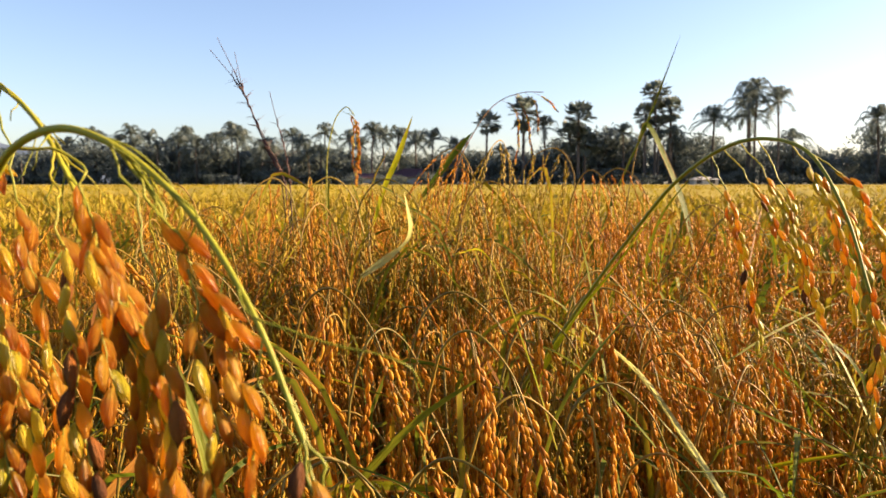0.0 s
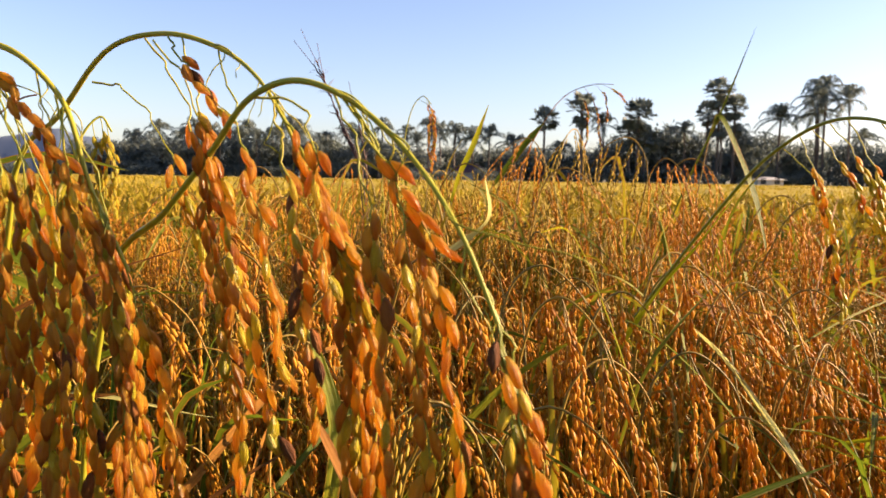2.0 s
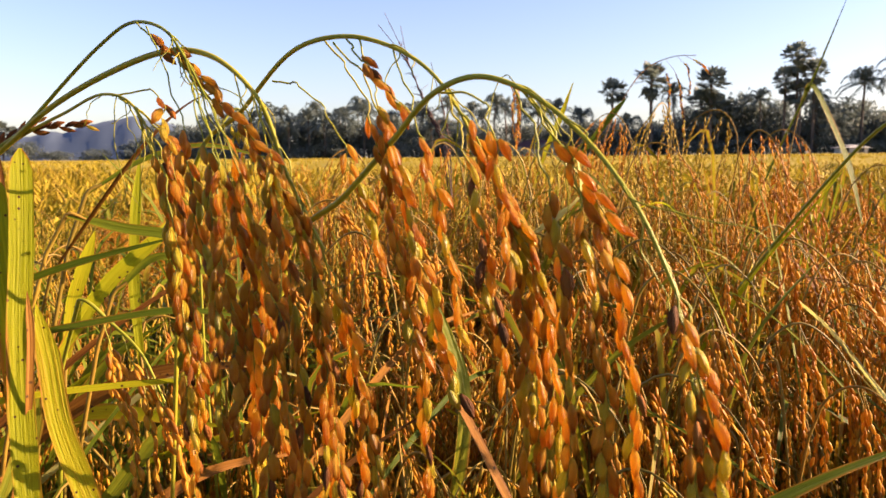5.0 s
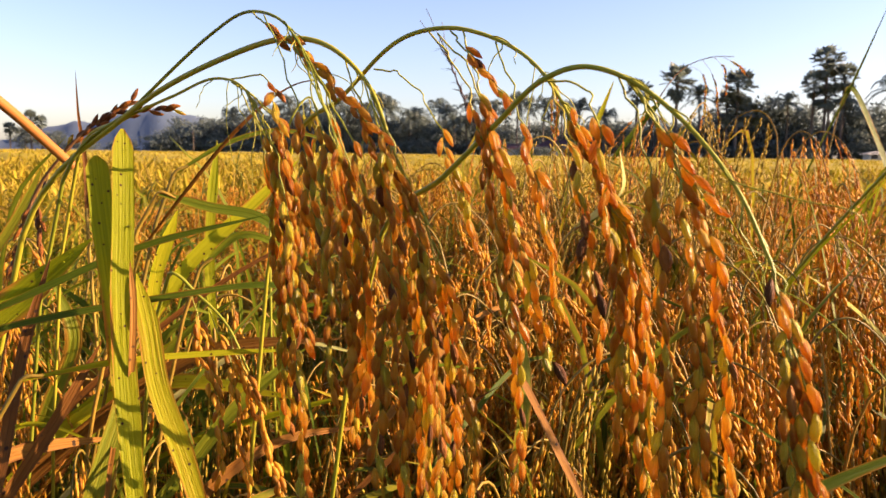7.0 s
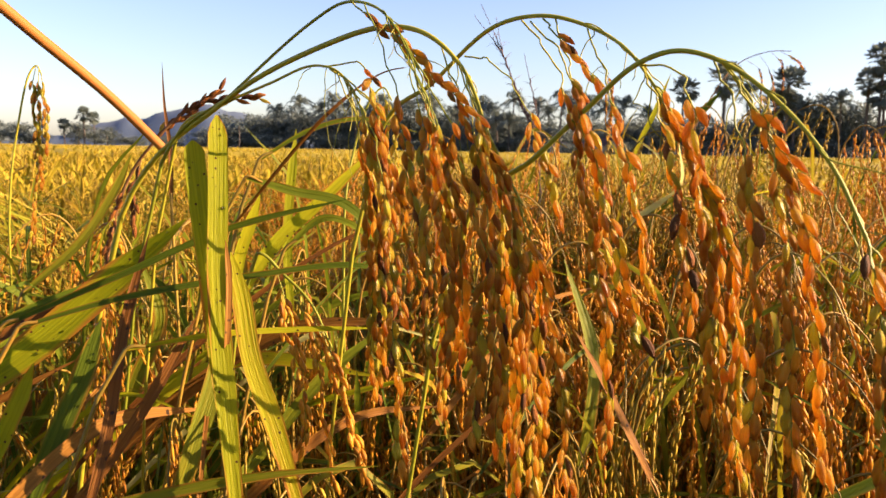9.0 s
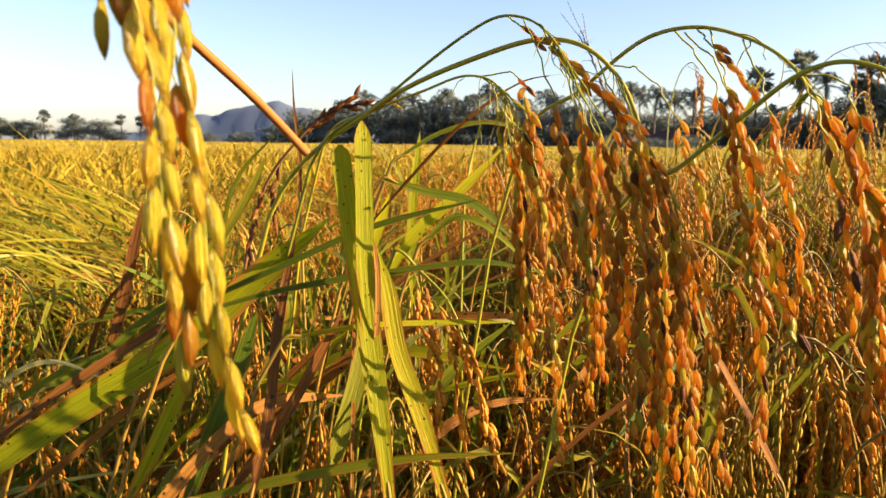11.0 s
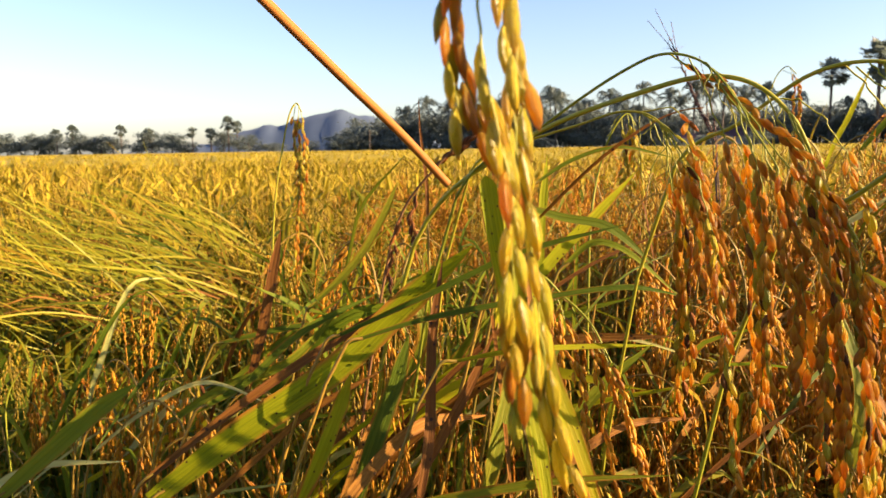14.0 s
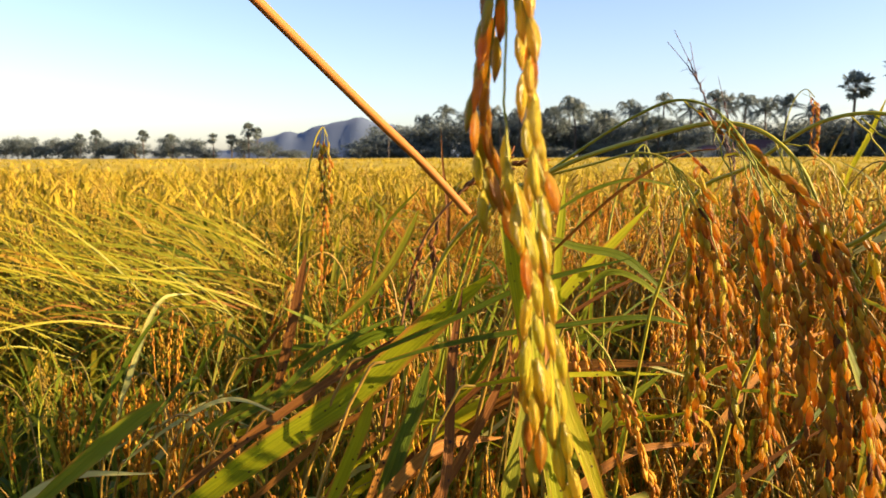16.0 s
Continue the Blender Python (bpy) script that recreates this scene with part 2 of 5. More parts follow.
def smooth_line(points, per=6):
    """A smooth curve through points, with no overshoot where they lie unevenly."""
    p = np.asarray(points, dtype=float)
    d = np.maximum(np.sqrt(np.linalg.norm(np.diff(p, axis=0), axis=1)), 1e-6)
    rows, n = [], len(p)
    slope = np.diff(p, axis=0) / d[:, None]
    tan = np.empty_like(p)
    tan[0], tan[-1] = slope[0], slope[-1]
    for i in range(1, n - 1):
        tan[i] = (slope[i - 1] * d[i] + slope[i] * d[i - 1]) / (d[i] + d[i - 1])
    s = np.linspace(0, 1, per, endpoint=False)[:, None]
    for i in range(n - 1):
        a, b = tan[i] * d[i], tan[i + 1] * d[i]
        rows.append((2 * s**3 - 3 * s**2 + 1) * p[i] + (s**3 - 2 * s**2 + s) * a + (3 * s**2 - 2 * s**3) * p[i + 1] + (s**3 - s**2) * b)
    return np.vstack(rows + [p[-1:]])


def along(line, step):
    """Points at even steps along a line, with directions."""
    seg = np.linalg.norm(np.diff(line, axis=0), axis=1)
    d = np.concatenate(([0], np.cumsum(seg)))
    s = np.arange(0, d[-1], step)
    at = np.stack([np.interp(s, d, line[:, k]) for k in range(3)], 1)
    ahead = np.stack([np.interp(s + step * 0.7, d, line[:, k]) for k in range(3)], 1) - np.stack([np.interp(s - step * 0.3, d, line[:, k]) for k in range(3)], 1)
    return s / d[-1], at, ahead / np.maximum(np.linalg.norm(ahead, axis=1, keepdims=True), 1e-9)


def tube(shape, line, r0, r1, sides=5):
    line = np.asarray(line, dtype=float)
    k = len(line)
    tan = np.gradient(line, axis=0)
    tan /= np.maximum(np.linalg.norm(tan, axis=1, keepdims=True), 1e-9)
    ref = np.array([0.31, 0.95, 0.05])
    a = np.cross(tan, ref)
    a /= np.maximum(np.linalg.norm(a, axis=1, keepdims=True), 1e-9)
    b = np.cross(tan, a)
    r = np.linspace(r0, r1, k)[:, None, None]
    ang = np.arange(sides) * 2 * np.pi / sides
    ring = line[:, None] + r * (np.cos(ang)[None, :, None] * a[:, None] + np.sin(ang)[None, :, None] * b[:, None])
    i, j = np.meshgrid(np.arange(k - 1), np.arange(sides), indexing="ij")
    j2 = (j + 1) % sides
    quads = np.stack([i * sides + j, i * sides + j2, (i + 1) * sides + j2, (i + 1) * sides + j], -1).reshape(-1, 4)
    shape.put(ring.reshape(-1, 3), quads)


def strip(shape, line, width, face, fold=0.25, tip=True, twist=0.0, taper=0.25):
    """A leaf blade: three vertices across, folded along its middle."""
    line = np.asarray(line, dtype=float)
    k = len(line)
    tan = np.gradient(line, axis=0)
    tan /= np.maximum(np.linalg.norm(tan, axis=1, keepdims=True), 1e-9)
    side = np.cross(tan, np.asarray(face, dtype=float)[None])
    side /= np.maximum(np.linalg.norm(side, axis=1, keepdims=True), 1e-9)
    up = np.cross(side, tan)
    tw = np.linspace(0, twist, k)[:, None]
    side, up = side * np.cos(tw) + up * np.sin(tw), up * np.cos(tw) - side * np.sin(tw)
    s = np.linspace(0, 1, k)
    w = width * 0.5 * np.minimum(0.55 + 1.6 * s, 1.0)
    if tip:
        w = w * np.clip((1.0 - s) / taper, 0.02, 1) ** (0.5 if taper < 0.2 else 0.8)
    w = w[:, None]
    rows = np.stack([line - side * w + up * w * fold, line, line + side * w + up * w * fold], 1).reshape(-1, 3)
    i = np.arange(k - 1)[:, None] * 3
    quads = np.concatenate([np.hstack([i, i + 1, i + 4, i + 3]), np.hstack([i + 1, i + 2, i + 5, i + 4])])
    far = np.concatenate(([0], np.cumsum(np.linalg.norm(np.diff(line, axis=0), axis=1))))[:, None]
    blade = np.stack([np.hstack([c * w + 0.7 * shape.n, far, c + 0 * far]) for c in (-1, 0, 1)], 1).reshape(-1, 3)
    shape.put(rows, quads, blade=blade)


def husk(sides, rings, length=1.0, width=0.30):
    """One grain along +z from 0 to length: a pointed, slightly flattened husk."""
    prof = {2: ((0.28, 0.86), (0.64, 0.82)), 4: ((0.07, 0.40), (0.30, 0.93), (0.58, 0.98), (0.84, 0.50)), 1: ((0.45, 1.0),)}[rings]
    v = [(0, 0, 0)]
    for z, r in prof:
        for j in range(sides):
            a = 2 * math.pi * j / sides
            ridge = 1.0 + (0.07 if j % 2 else 0)
            v.append((math.cos(a) * r * width / 2 * ridge + 0.05 * math.sin(z * 3) * length, math.sin(a) * r * width / 2 * 0.78 * ridge, z * length))
    v.append((0.02, 0, length))
    tris = [(0, 1 + (j + 1) % sides, 1 + j) for j in range(sides)]
    last = 1 + (rings - 1) * sides
    tris += [(last + j, last + (j + 1) % sides, len(v) - 1) for j in range(sides)]
    quads = [(1 + i * sides + j, 1 + i * sides + (j + 1) % sides, 1 + (i + 1) * sides + (j + 1) % sides, 1 + (i + 1) * sides + j)
             for i in range(rings - 1) for j in range(sides)]
    return np.array(v, dtype=float), np.array(quads, dtype=int).reshape(-1, 4), np.array(tris, dtype=int)


def frame_to(direction, spin):
    """Rotation that turns +z to direction, spun about it."""
    z = unit(direction)
    ref = np.array([1.0, 0, 0]) if abs(z[2]) > 0.5 else np.array([0, 0, 1.0])
    x = unit(np.cross(ref, z))
    y = np.cross(z, x)
    c, s = math.cos(spin), math.sin(spin)
    return np.stack([x * c + y * s, y * c - x * s, z], 1)


def part(name, shape_or_mesh, mat, parent, label="", smooth=True):
    me = shape_or_mesh.mesh(name, mat, smooth) if isinstance(shape_or_mesh, Shape) else shape_or_mesh
    ob = new(name, me)
    ob.parent = parent
    if parent.type == "EMPTY":
        ob.matrix_parent_inverse = Matrix.Translation(-parent.location)
    if label:
        tagged(ob, label)
    return ob


def thing(name, label, category, at=(0, 0, 0), group=""):
    ob = new(name)
    ob.empty_display_size = 0.05
    ob.location = at
    return tagged(ob, label, category, group)


# ---- ground and far things ----
def sheet(name, radii, spokes, height, mat, label, centre=(-0.05, -0.1)):
    """A round sheet of land out to the last radius."""
    a = np.linspace(0, 2 * np.pi, spokes, endpoint=False)
    r = np.asarray(radii)[:, None]
    x, y = centre[0] + r * np.sin(a), centre[1] + r * np.cos(a)
    z = height(x, y, r + 0 * x)
    v = np.stack([x, y, z], -1).reshape(-1, 3)
    i, j = np.meshgrid(np.arange(len(radii) - 1), np.arange(spokes), indexing="ij")
    j2 = (j + 1) % spokes
    q = np.stack([i * spokes + j, (i + 1) * spokes + j, (i + 1) * spokes + j2, i * spokes + j2], -1).reshape(-1, 4)
    ob = new(name, mesh_of(name, v, [q], mat))
    return tagged(ob, label, kind="structure")


def wave(x, y, f, seed=0.0):
    """Smooth uneven field between about -1 and 1."""
    return (np.sin(x * f * 1.3 + 1.7 * np.sin(y * f * 0.7 + seed)) + np.sin(y * f * 1.1 + 2.1 * np.sin(x * f * 0.8 + 2 + seed)) + np.sin((x + y) * f * 2.3 + seed * 3) * 0.6) / 2.6


def canopy(x, y):
    """Height of the crop's top."""
    r = np.hypot(x + 0.05, y + 0.1)
    sunk = 0.13 * np.clip(1.5 - ((x + 0.9) / 0.56) ** 2 - ((y - 0.46) / 0.46) ** 2, 0, 1)
    return 0.825 + 0.055 * wave(x, y, 2.6) * np.clip(4 / (r + 0.1), 0.6, 1) + 0.04 * wave(x, y, 0.45, 4.0) - 0.045 * np.exp(-((r - 1.1) / 0.5) ** 2) - sunk


sheet("ground", np.concatenate(([0.02], np.geomspace(0.3, 4200, 46))), 120,
      lambda x, y, r: 0.012 * wave(x, y, 5.0) * np.clip(6 / r, 0, 1), M_SOIL, "dark wet soil of the rice field")

rng = np.random.default_rng(7)
far_mass = sheet("crop_mass", np.geomspace(2.6, 900, 210), 420,
                 lambda x, y, r: canopy(x, y) - 0.16 * np.clip(6 / r, 0.25, 1.0) + rng.normal(0, 1, x.shape) * 0.028 * np.clip(r / 6, 0.6, 1.6), M_CROP_FAR, "")
tagged(far_mass, "ripe golden rice crop reaching to the trees", "rice field", kind="stuff")


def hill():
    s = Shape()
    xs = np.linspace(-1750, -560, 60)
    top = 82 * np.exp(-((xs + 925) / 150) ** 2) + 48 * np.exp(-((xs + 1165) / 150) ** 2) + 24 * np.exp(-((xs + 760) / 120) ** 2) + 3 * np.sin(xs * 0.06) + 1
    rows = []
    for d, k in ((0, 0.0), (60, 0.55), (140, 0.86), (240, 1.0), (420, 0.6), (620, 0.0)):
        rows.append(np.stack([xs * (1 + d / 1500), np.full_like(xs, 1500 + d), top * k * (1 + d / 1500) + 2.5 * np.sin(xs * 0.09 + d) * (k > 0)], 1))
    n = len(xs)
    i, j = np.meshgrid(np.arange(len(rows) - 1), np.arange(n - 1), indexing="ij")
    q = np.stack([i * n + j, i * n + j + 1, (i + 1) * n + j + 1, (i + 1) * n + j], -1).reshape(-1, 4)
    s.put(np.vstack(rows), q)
    tagged(new("backdrop_hill", s.mesh("backdrop_hill", M_HILL)), "wooded hill far off, distance haze put into its blue colour", kind="structure")


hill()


def coconut_parts(seed, h, reach):
    r = np.random.default_rng(seed)
    trunk, crown = Shape(), Shape()
    lean = (0.0, 0.0)
    line = smooth_line([(0, 0, 0), (r.uniform(-0.3, 0.3), r.uniform(-0.3, 0.3), h * 0.4), (lean[0], lean[1], h)], 8)
    tube(trunk, line, 0.2, 0.12, 7)
    top = np.zeros(3)
    for i in range(24):
        az, el = i * 2.4 + r.uniform(-0.3, 0.3), math.radians(r.choice([82, 66, 50, 32, 14, -6, -28]) + r.uniform(-9, 9))
        out = np.array([math.cos(az), math.sin(az), 0])
        ln = reach * r.uniform(0.8, 1.1)
        p = [top, top + ln * 0.4 * (out * math.cos(el) + np.array([0, 0, math.sin(el)])),
             top + ln * 0.75 * (out * math.cos(el)) + np.array([0, 0, ln * (0.62 * math.sin(el) - 0.12)]),
             top + ln * 0.95 * out * math.cos(el) + np.array([0, 0, ln * (0.66 * math.sin(el) - 0.36)])]
        spine = smooth_line(p, 5)
        tube(crown, spine, 0.05, 0.015, 3)
        _, at, d = along(spine, ln / 17)
        for k in range(2, len(at)):
            side = unit(np.cross(d[k], (0, 0, 1)))
            for sgn in (1, -1):
                tipv = at[k] + (side * sgn * 0.75 + d[k] * 0.45 + np.array([0, 0, -0.5])) * ln * 0.24 * r.uniform(0.7, 1.1)
                w = d[k] * 0.085
                crown.put([at[k] - w, at[k] + w, tipv], tris=[(0, 1, 2)])
    for i in range(6):
        a = r.uniform(0, 6.28)
        c = top + np.array([math.cos(a) * 0.3, math.sin(a) * 0.3, -0.35])
        v, q, t = husk(6, 2, 0.36, 1.0)
        crown.put(v * (0.3, 0.3, 1) + c, q, t)
    return trunk, crown


def palmyra_parts(seed, h, reach):
    r = np.random.default_rng(seed)
    trunk, crown = Shape(), Shape()
    tube(trunk, smooth_line([(0, 0, 0), (r.uniform(-0.2, 0.2), 0, h * 0.5), (0, 0, h)], 6), 0.27, 0.2, 8)
    top = np.zeros(3)
    for i in range(44):
        d = unit(r.normal(0, 1, 3) + np.array([0, 0, 0.2]))
        ln = reach * r.uniform(0.7, 1.1)
        c = top + d * ln * 0.62
        tube(crown, np.array([top, c]), 0.04, 0.03, 3)
        side = unit(np.cross(d, (0.1, 0.2, 1)))
        nrm = np.cross(side, d)
        size = ln * 0.44
        pts = [c]
        for k in range(15):
            a = math.radians(-120 + 240 * k / 14)
            rr = size * (1.0 if k % 2 == 0 else 0.66)
            pts.append(c + (d * math.cos(a) + side * math.sin(a)) * rr + nrm * r.uniform(-0.1, 0.1) * size - np.array([0, 0, 0.12 * size]))
        crown.put(pts, tris=[(0, k, k + 1) for k in range(1, 15)])
    return trunk, crown


def broadleaf_parts(seed, h, reach):
    r = np.random.default_rng(seed)
    trunk, crown = Shape(), Shape()
    tube(trunk, smooth_line([(0, 0, 0), (0.1, 0.1, h * 0.3), (r.uniform(-0.4, 0.4), 0, h * 0.6)], 5), 0.24, 0.12, 7)
    for i in range(34):
        d = unit(r.normal(0, 1, 3))
        c = np.array([0, 0, h * 0.52]) + d * np.array([reach, reach, h * 0.47]) * r.uniform(0.35, 1.0)
        if i % 4 == 0:
            tube(trunk, smooth_line([(0, 0, h * 0.35), c * (0.5, 0.5, 0.85), c], 4), 0.09, 0.03, 4)
        n = 60
        p = c + r.normal(0, 1, (n, 3)) * np.array([0.55, 0.55, 0.4]) * reach * 0.36
        a, b = r.normal(0, 1, (n, 3)), r.normal(0, 1, (n, 3))
        a *= 0.30 / np.linalg.norm(a, axis=1, keepdims=True)
        b *= 0.17 / np.linalg.norm(b, axis=1, keepdims=True)
        v = np.stack([p - a, p + b, p + a, p - b], 1).reshape(-1, 3)
        crown.put(v, np.arange(n * 4).reshape(-1, 4))
    return trunk, crown


TREES = {}


def tree(kind, x, y, h, reach=None, turn=0.0):
    """A tree of one of a few grown forms, scaled to its height."""
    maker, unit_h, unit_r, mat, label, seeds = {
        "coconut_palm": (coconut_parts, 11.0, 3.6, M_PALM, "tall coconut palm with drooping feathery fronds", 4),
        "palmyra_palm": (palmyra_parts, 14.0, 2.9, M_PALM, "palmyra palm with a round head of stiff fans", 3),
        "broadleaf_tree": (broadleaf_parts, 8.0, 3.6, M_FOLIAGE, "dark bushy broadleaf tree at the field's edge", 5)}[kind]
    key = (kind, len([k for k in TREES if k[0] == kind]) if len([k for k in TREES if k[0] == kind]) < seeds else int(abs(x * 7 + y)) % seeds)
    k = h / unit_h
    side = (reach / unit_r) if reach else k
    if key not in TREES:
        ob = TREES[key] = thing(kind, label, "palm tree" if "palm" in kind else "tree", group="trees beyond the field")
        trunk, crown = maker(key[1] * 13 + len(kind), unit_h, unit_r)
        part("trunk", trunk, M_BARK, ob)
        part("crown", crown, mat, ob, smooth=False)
    else:
        ob = copy_thing(TREES[key], Matrix())
    ob.matrix_basis = pose(x, y, 0, 0, 0, turn or (x * 37) % 360)
    for o in ob.children:
        if o.name.startswith("trunk") or kind == "broadleaf_tree":
            o.matrix_basis = Matrix.Diagonal((side, side, k, 1))
        else:
            o.matrix_basis = Matrix.Translation((0, 0, h)) @ Matrix.Diagonal((side, side, side, 1))


for x, h in ((-97, 4.2), (-92, 5.4), (-88, 6.4), (-84, 7.2), (-79, 8.2), (-75, 9.4), (-71, 8.6), (-66, 8.0), (-60, 8.2), (-55, 8.6), (-50, 8.8), (-45, 8.6),
             (-40, 8.0), (-35, 7.8), (-30, 7.6), (-25, 7.0), (-20, 6.4), (-16, 6.0), (-2, 6.4), (2, 8.0), (7, 7.6), (14, 6.2), (19, 5.8), (24, 9.6), (29, 11.0),
             (33, 12.4), (38, 11.6), (43, 10.8), (48, 11.2), (53, 11.4), (58, 10.6), (64, 10.2), (70, 9.8), (75, 8.4), (80, 6.4), (85, 8.0), (90, 13.0), (97, 14.0), (104, 12.0)):
    tree("broadleaf_tree", x, 154 + (x * 13) % 7, h + 0.6, 4.0 + (x * 5) % 1.3)
for x in range(-98, 112, 6):
    tree("broadleaf_tree", x + (x * 3) % 5, 164 + (x * 7) % 5, 6.6 + (x * 11) % 3, 5.0)
for x in range(-100, 108, 7):
    tree("broadleaf_tree", x + (x * 5) % 4, 149 + (x * 3) % 4, 3.2 + (x * 11) % 2, 3.6)
for x, y, h in ((-62, 152, 10.4), (-57, 151, 9.6), (-53, 152, 10.8), (-49, 150, 10.0), (-41, 151, 12.0), (-36, 152, 9.6), (-46, 155, 11.0), (-27, 152, 9.0), (-24, 150, 8.4), (-13.4, 149, 12.6),
                (-8.4, 151, 12.2), (-5.2, 153, 11.4), (-1.6, 150, 11.6), (20.6, 151, 14.0), (54.4, 150, 15.4), (61.5, 151, 19.4), (64.0, 153, 21.6), (67, 150, 19.0), (63, 155, 17.0),
                (71, 152, 11.8), (37, 153, 13.0), (47, 152, 12.6), (87.5, 151, 15.6), (93, 153, 16.4), (12, 149, 8.6), (3, 149, 9.8)):
    tree("coconut_palm", x, y, h - 1.6, 5.6 if h > 14 else 4.4)
for k in range(17):
    x = -79 + 4.1 * k + (k * 7) % 3
    tree("coconut_palm", x, 159 + (k * 5) % 4, 9.0 + (k * 13) % 5 * 0.75, 4.2)
for x, y, h, rr in ((9.2, 150, 13.2, 2.9), (16.4, 150, 15.2, 3.9), (27.4, 150, 14.0, 3.8), (26, 152, 10.6, 3.6), (29, 151, 9.6, 3.4), (42.6, 150, 18.6, 3.4), (46, 151, 15.6, 3.2), (41.2, 152, 14.4, 3.2), (43.6, 151, 12.2, 3.0)):
    tree("palmyra_palm", x, y, h, rr)
for x, h in ((-474, 12), (-462, 14), (-452, 12.5), (-440, 9), (-428, 13), (-418, 12), (-410, 11), (-394, 11), (-384, 12), (-374, 9), (-366, 10.5), (-357, 10), (-338, 7), (-327, 12.5), (-312, 11), (-303, 6), (-280, 11.5), (-258, 8.4), (-247, 5)):
    tree("broadleaf_tree", x, 330 + (x * 3) % 9, h * 1.15, 8.0)
for x, h, rr in ((-401, 14.5, 4.2), (-387, 16.0, 4.4), (-348, 15.2, 4.2), (-295, 13.4, 3.6), (-327, 12.6, 4.4), (-270, 17.2, 4.8), (-264, 15.4, 4.0), (-282, 12, 4)):
    tree("palmyra_palm", x, 328, h - 1.5, rr)


def box(shape, lo, hi):
    x0, y0, z0 = lo
    x1, y1, z1 = hi
    v = [(x0, y0, z0), (x1, y0, z0), (x1, y1, z0), (x0, y1, z0), (x0, y0, z1), (x1, y0, z1), (x1, y1, z1), (x0, y1, z1)]
    shape.put(v, [(0, 3, 2, 1), (4, 5, 6, 7), (0, 1, 5, 4), (1, 2, 6, 5), (2, 3, 7, 6), (3, 0, 4, 7)])


def house(x, y, w, d, eaves, ridge, label, roof_mat):
    ob = thing("house", label, "house", (x, y, 0))
    s = Shape()
    box(s, (x - w / 2, y - d / 2, 0), (x + w / 2, y + d / 2, eaves))
    part("wall", s, M_WALL, ob, smooth=False)
    s, o, i = Shape(), 0.6, w * 0.28
    s.put([(x - w / 2 - o, y - d / 2 - o, eaves - 0.1), (x + w / 2 + o, y - d / 2 - o, eaves - 0.1), (x + w / 2 + o, y + d / 2 + o, eaves - 0.1), (x - w / 2 - o, y + d / 2 + o, eaves - 0.1),
           (x - w / 2 + i, y, ridge), (x + w / 2 - i, y, ridge)], [(0, 1, 5, 4), (2, 3, 4, 5), (0, 3, 2, 1)], [(1, 2, 5), (3, 0, 4)])
    part("roof", s, roof_mat, ob, smooth=False)
    for k in (-0.3, 0.25):
        s = Shape()
        box(s, (x + w * k - 0.5, y - d / 2 - 0.05, 1.0), (x + w * k + 0.5, y - d / 2 + 0.02, 2.1))
        part("window", s, M_GLASS, ob, smooth=False)


house(-5.5, 144, 8, 6, 2.3, 3.9, "low house with a dark red hipped roof", M_ROOF)
house(-13.5, 144, 6, 5, 2.2, 3.0, "small white house with a dark red roof", M_ROOF)
house(49.5, 141, 4.4, 3, 1.9, 2.3, "small white shed under the palms", M_WALL)
for x in (-16.5, -11, -8, -2.5):
    tree("broadleaf_tree", x, 137 + x % 2, 2.4 + x % 0.8, 2.2)
post = thing("post", "grey bare post before the trees", "post", (-81.5, 146, 0))
s = Shape()
tube(s, [(-81.5, 146, 0), (-81.5, 146, 3), (-81.5, 146, 5.4)], 0.11, 0.08, 7)
part("shaft", s, M_BARK, post)


# ---- the rice close to the camera ----
GRAINS = {}
for tag, mat in (("ripe", M_GRAIN), ("fresh", M_FRESH), ("dark", M_DARK)):
    GRAINS[tag] = []
    for w in (0.34, 0.37, 0.32):
        v, q, t = husk(6, 4, 1.0, w)
        GRAINS[tag].append(mesh_of("grain", v, [q, t], mat))
SMALL = husk(5, 4, 1.0, 0.34)
pick = random.Random(11)


BENDS = {}


def stalk(name, label, points, r0, r1, mat):
    """A culm from the ground through its bend; the panicle's strands hang from it."""
    ob = thing(name, label, "rice stalk", points[0], "rice stalks close by")
    s = Shape()
    BENDS[ob.name] = smooth_line(points, 7)
    tube(s, BENDS[ob.name], r0, r1, 6)
    part("stem", s, mat, ob)
    ob["stem_material"] = mat.name
    return ob


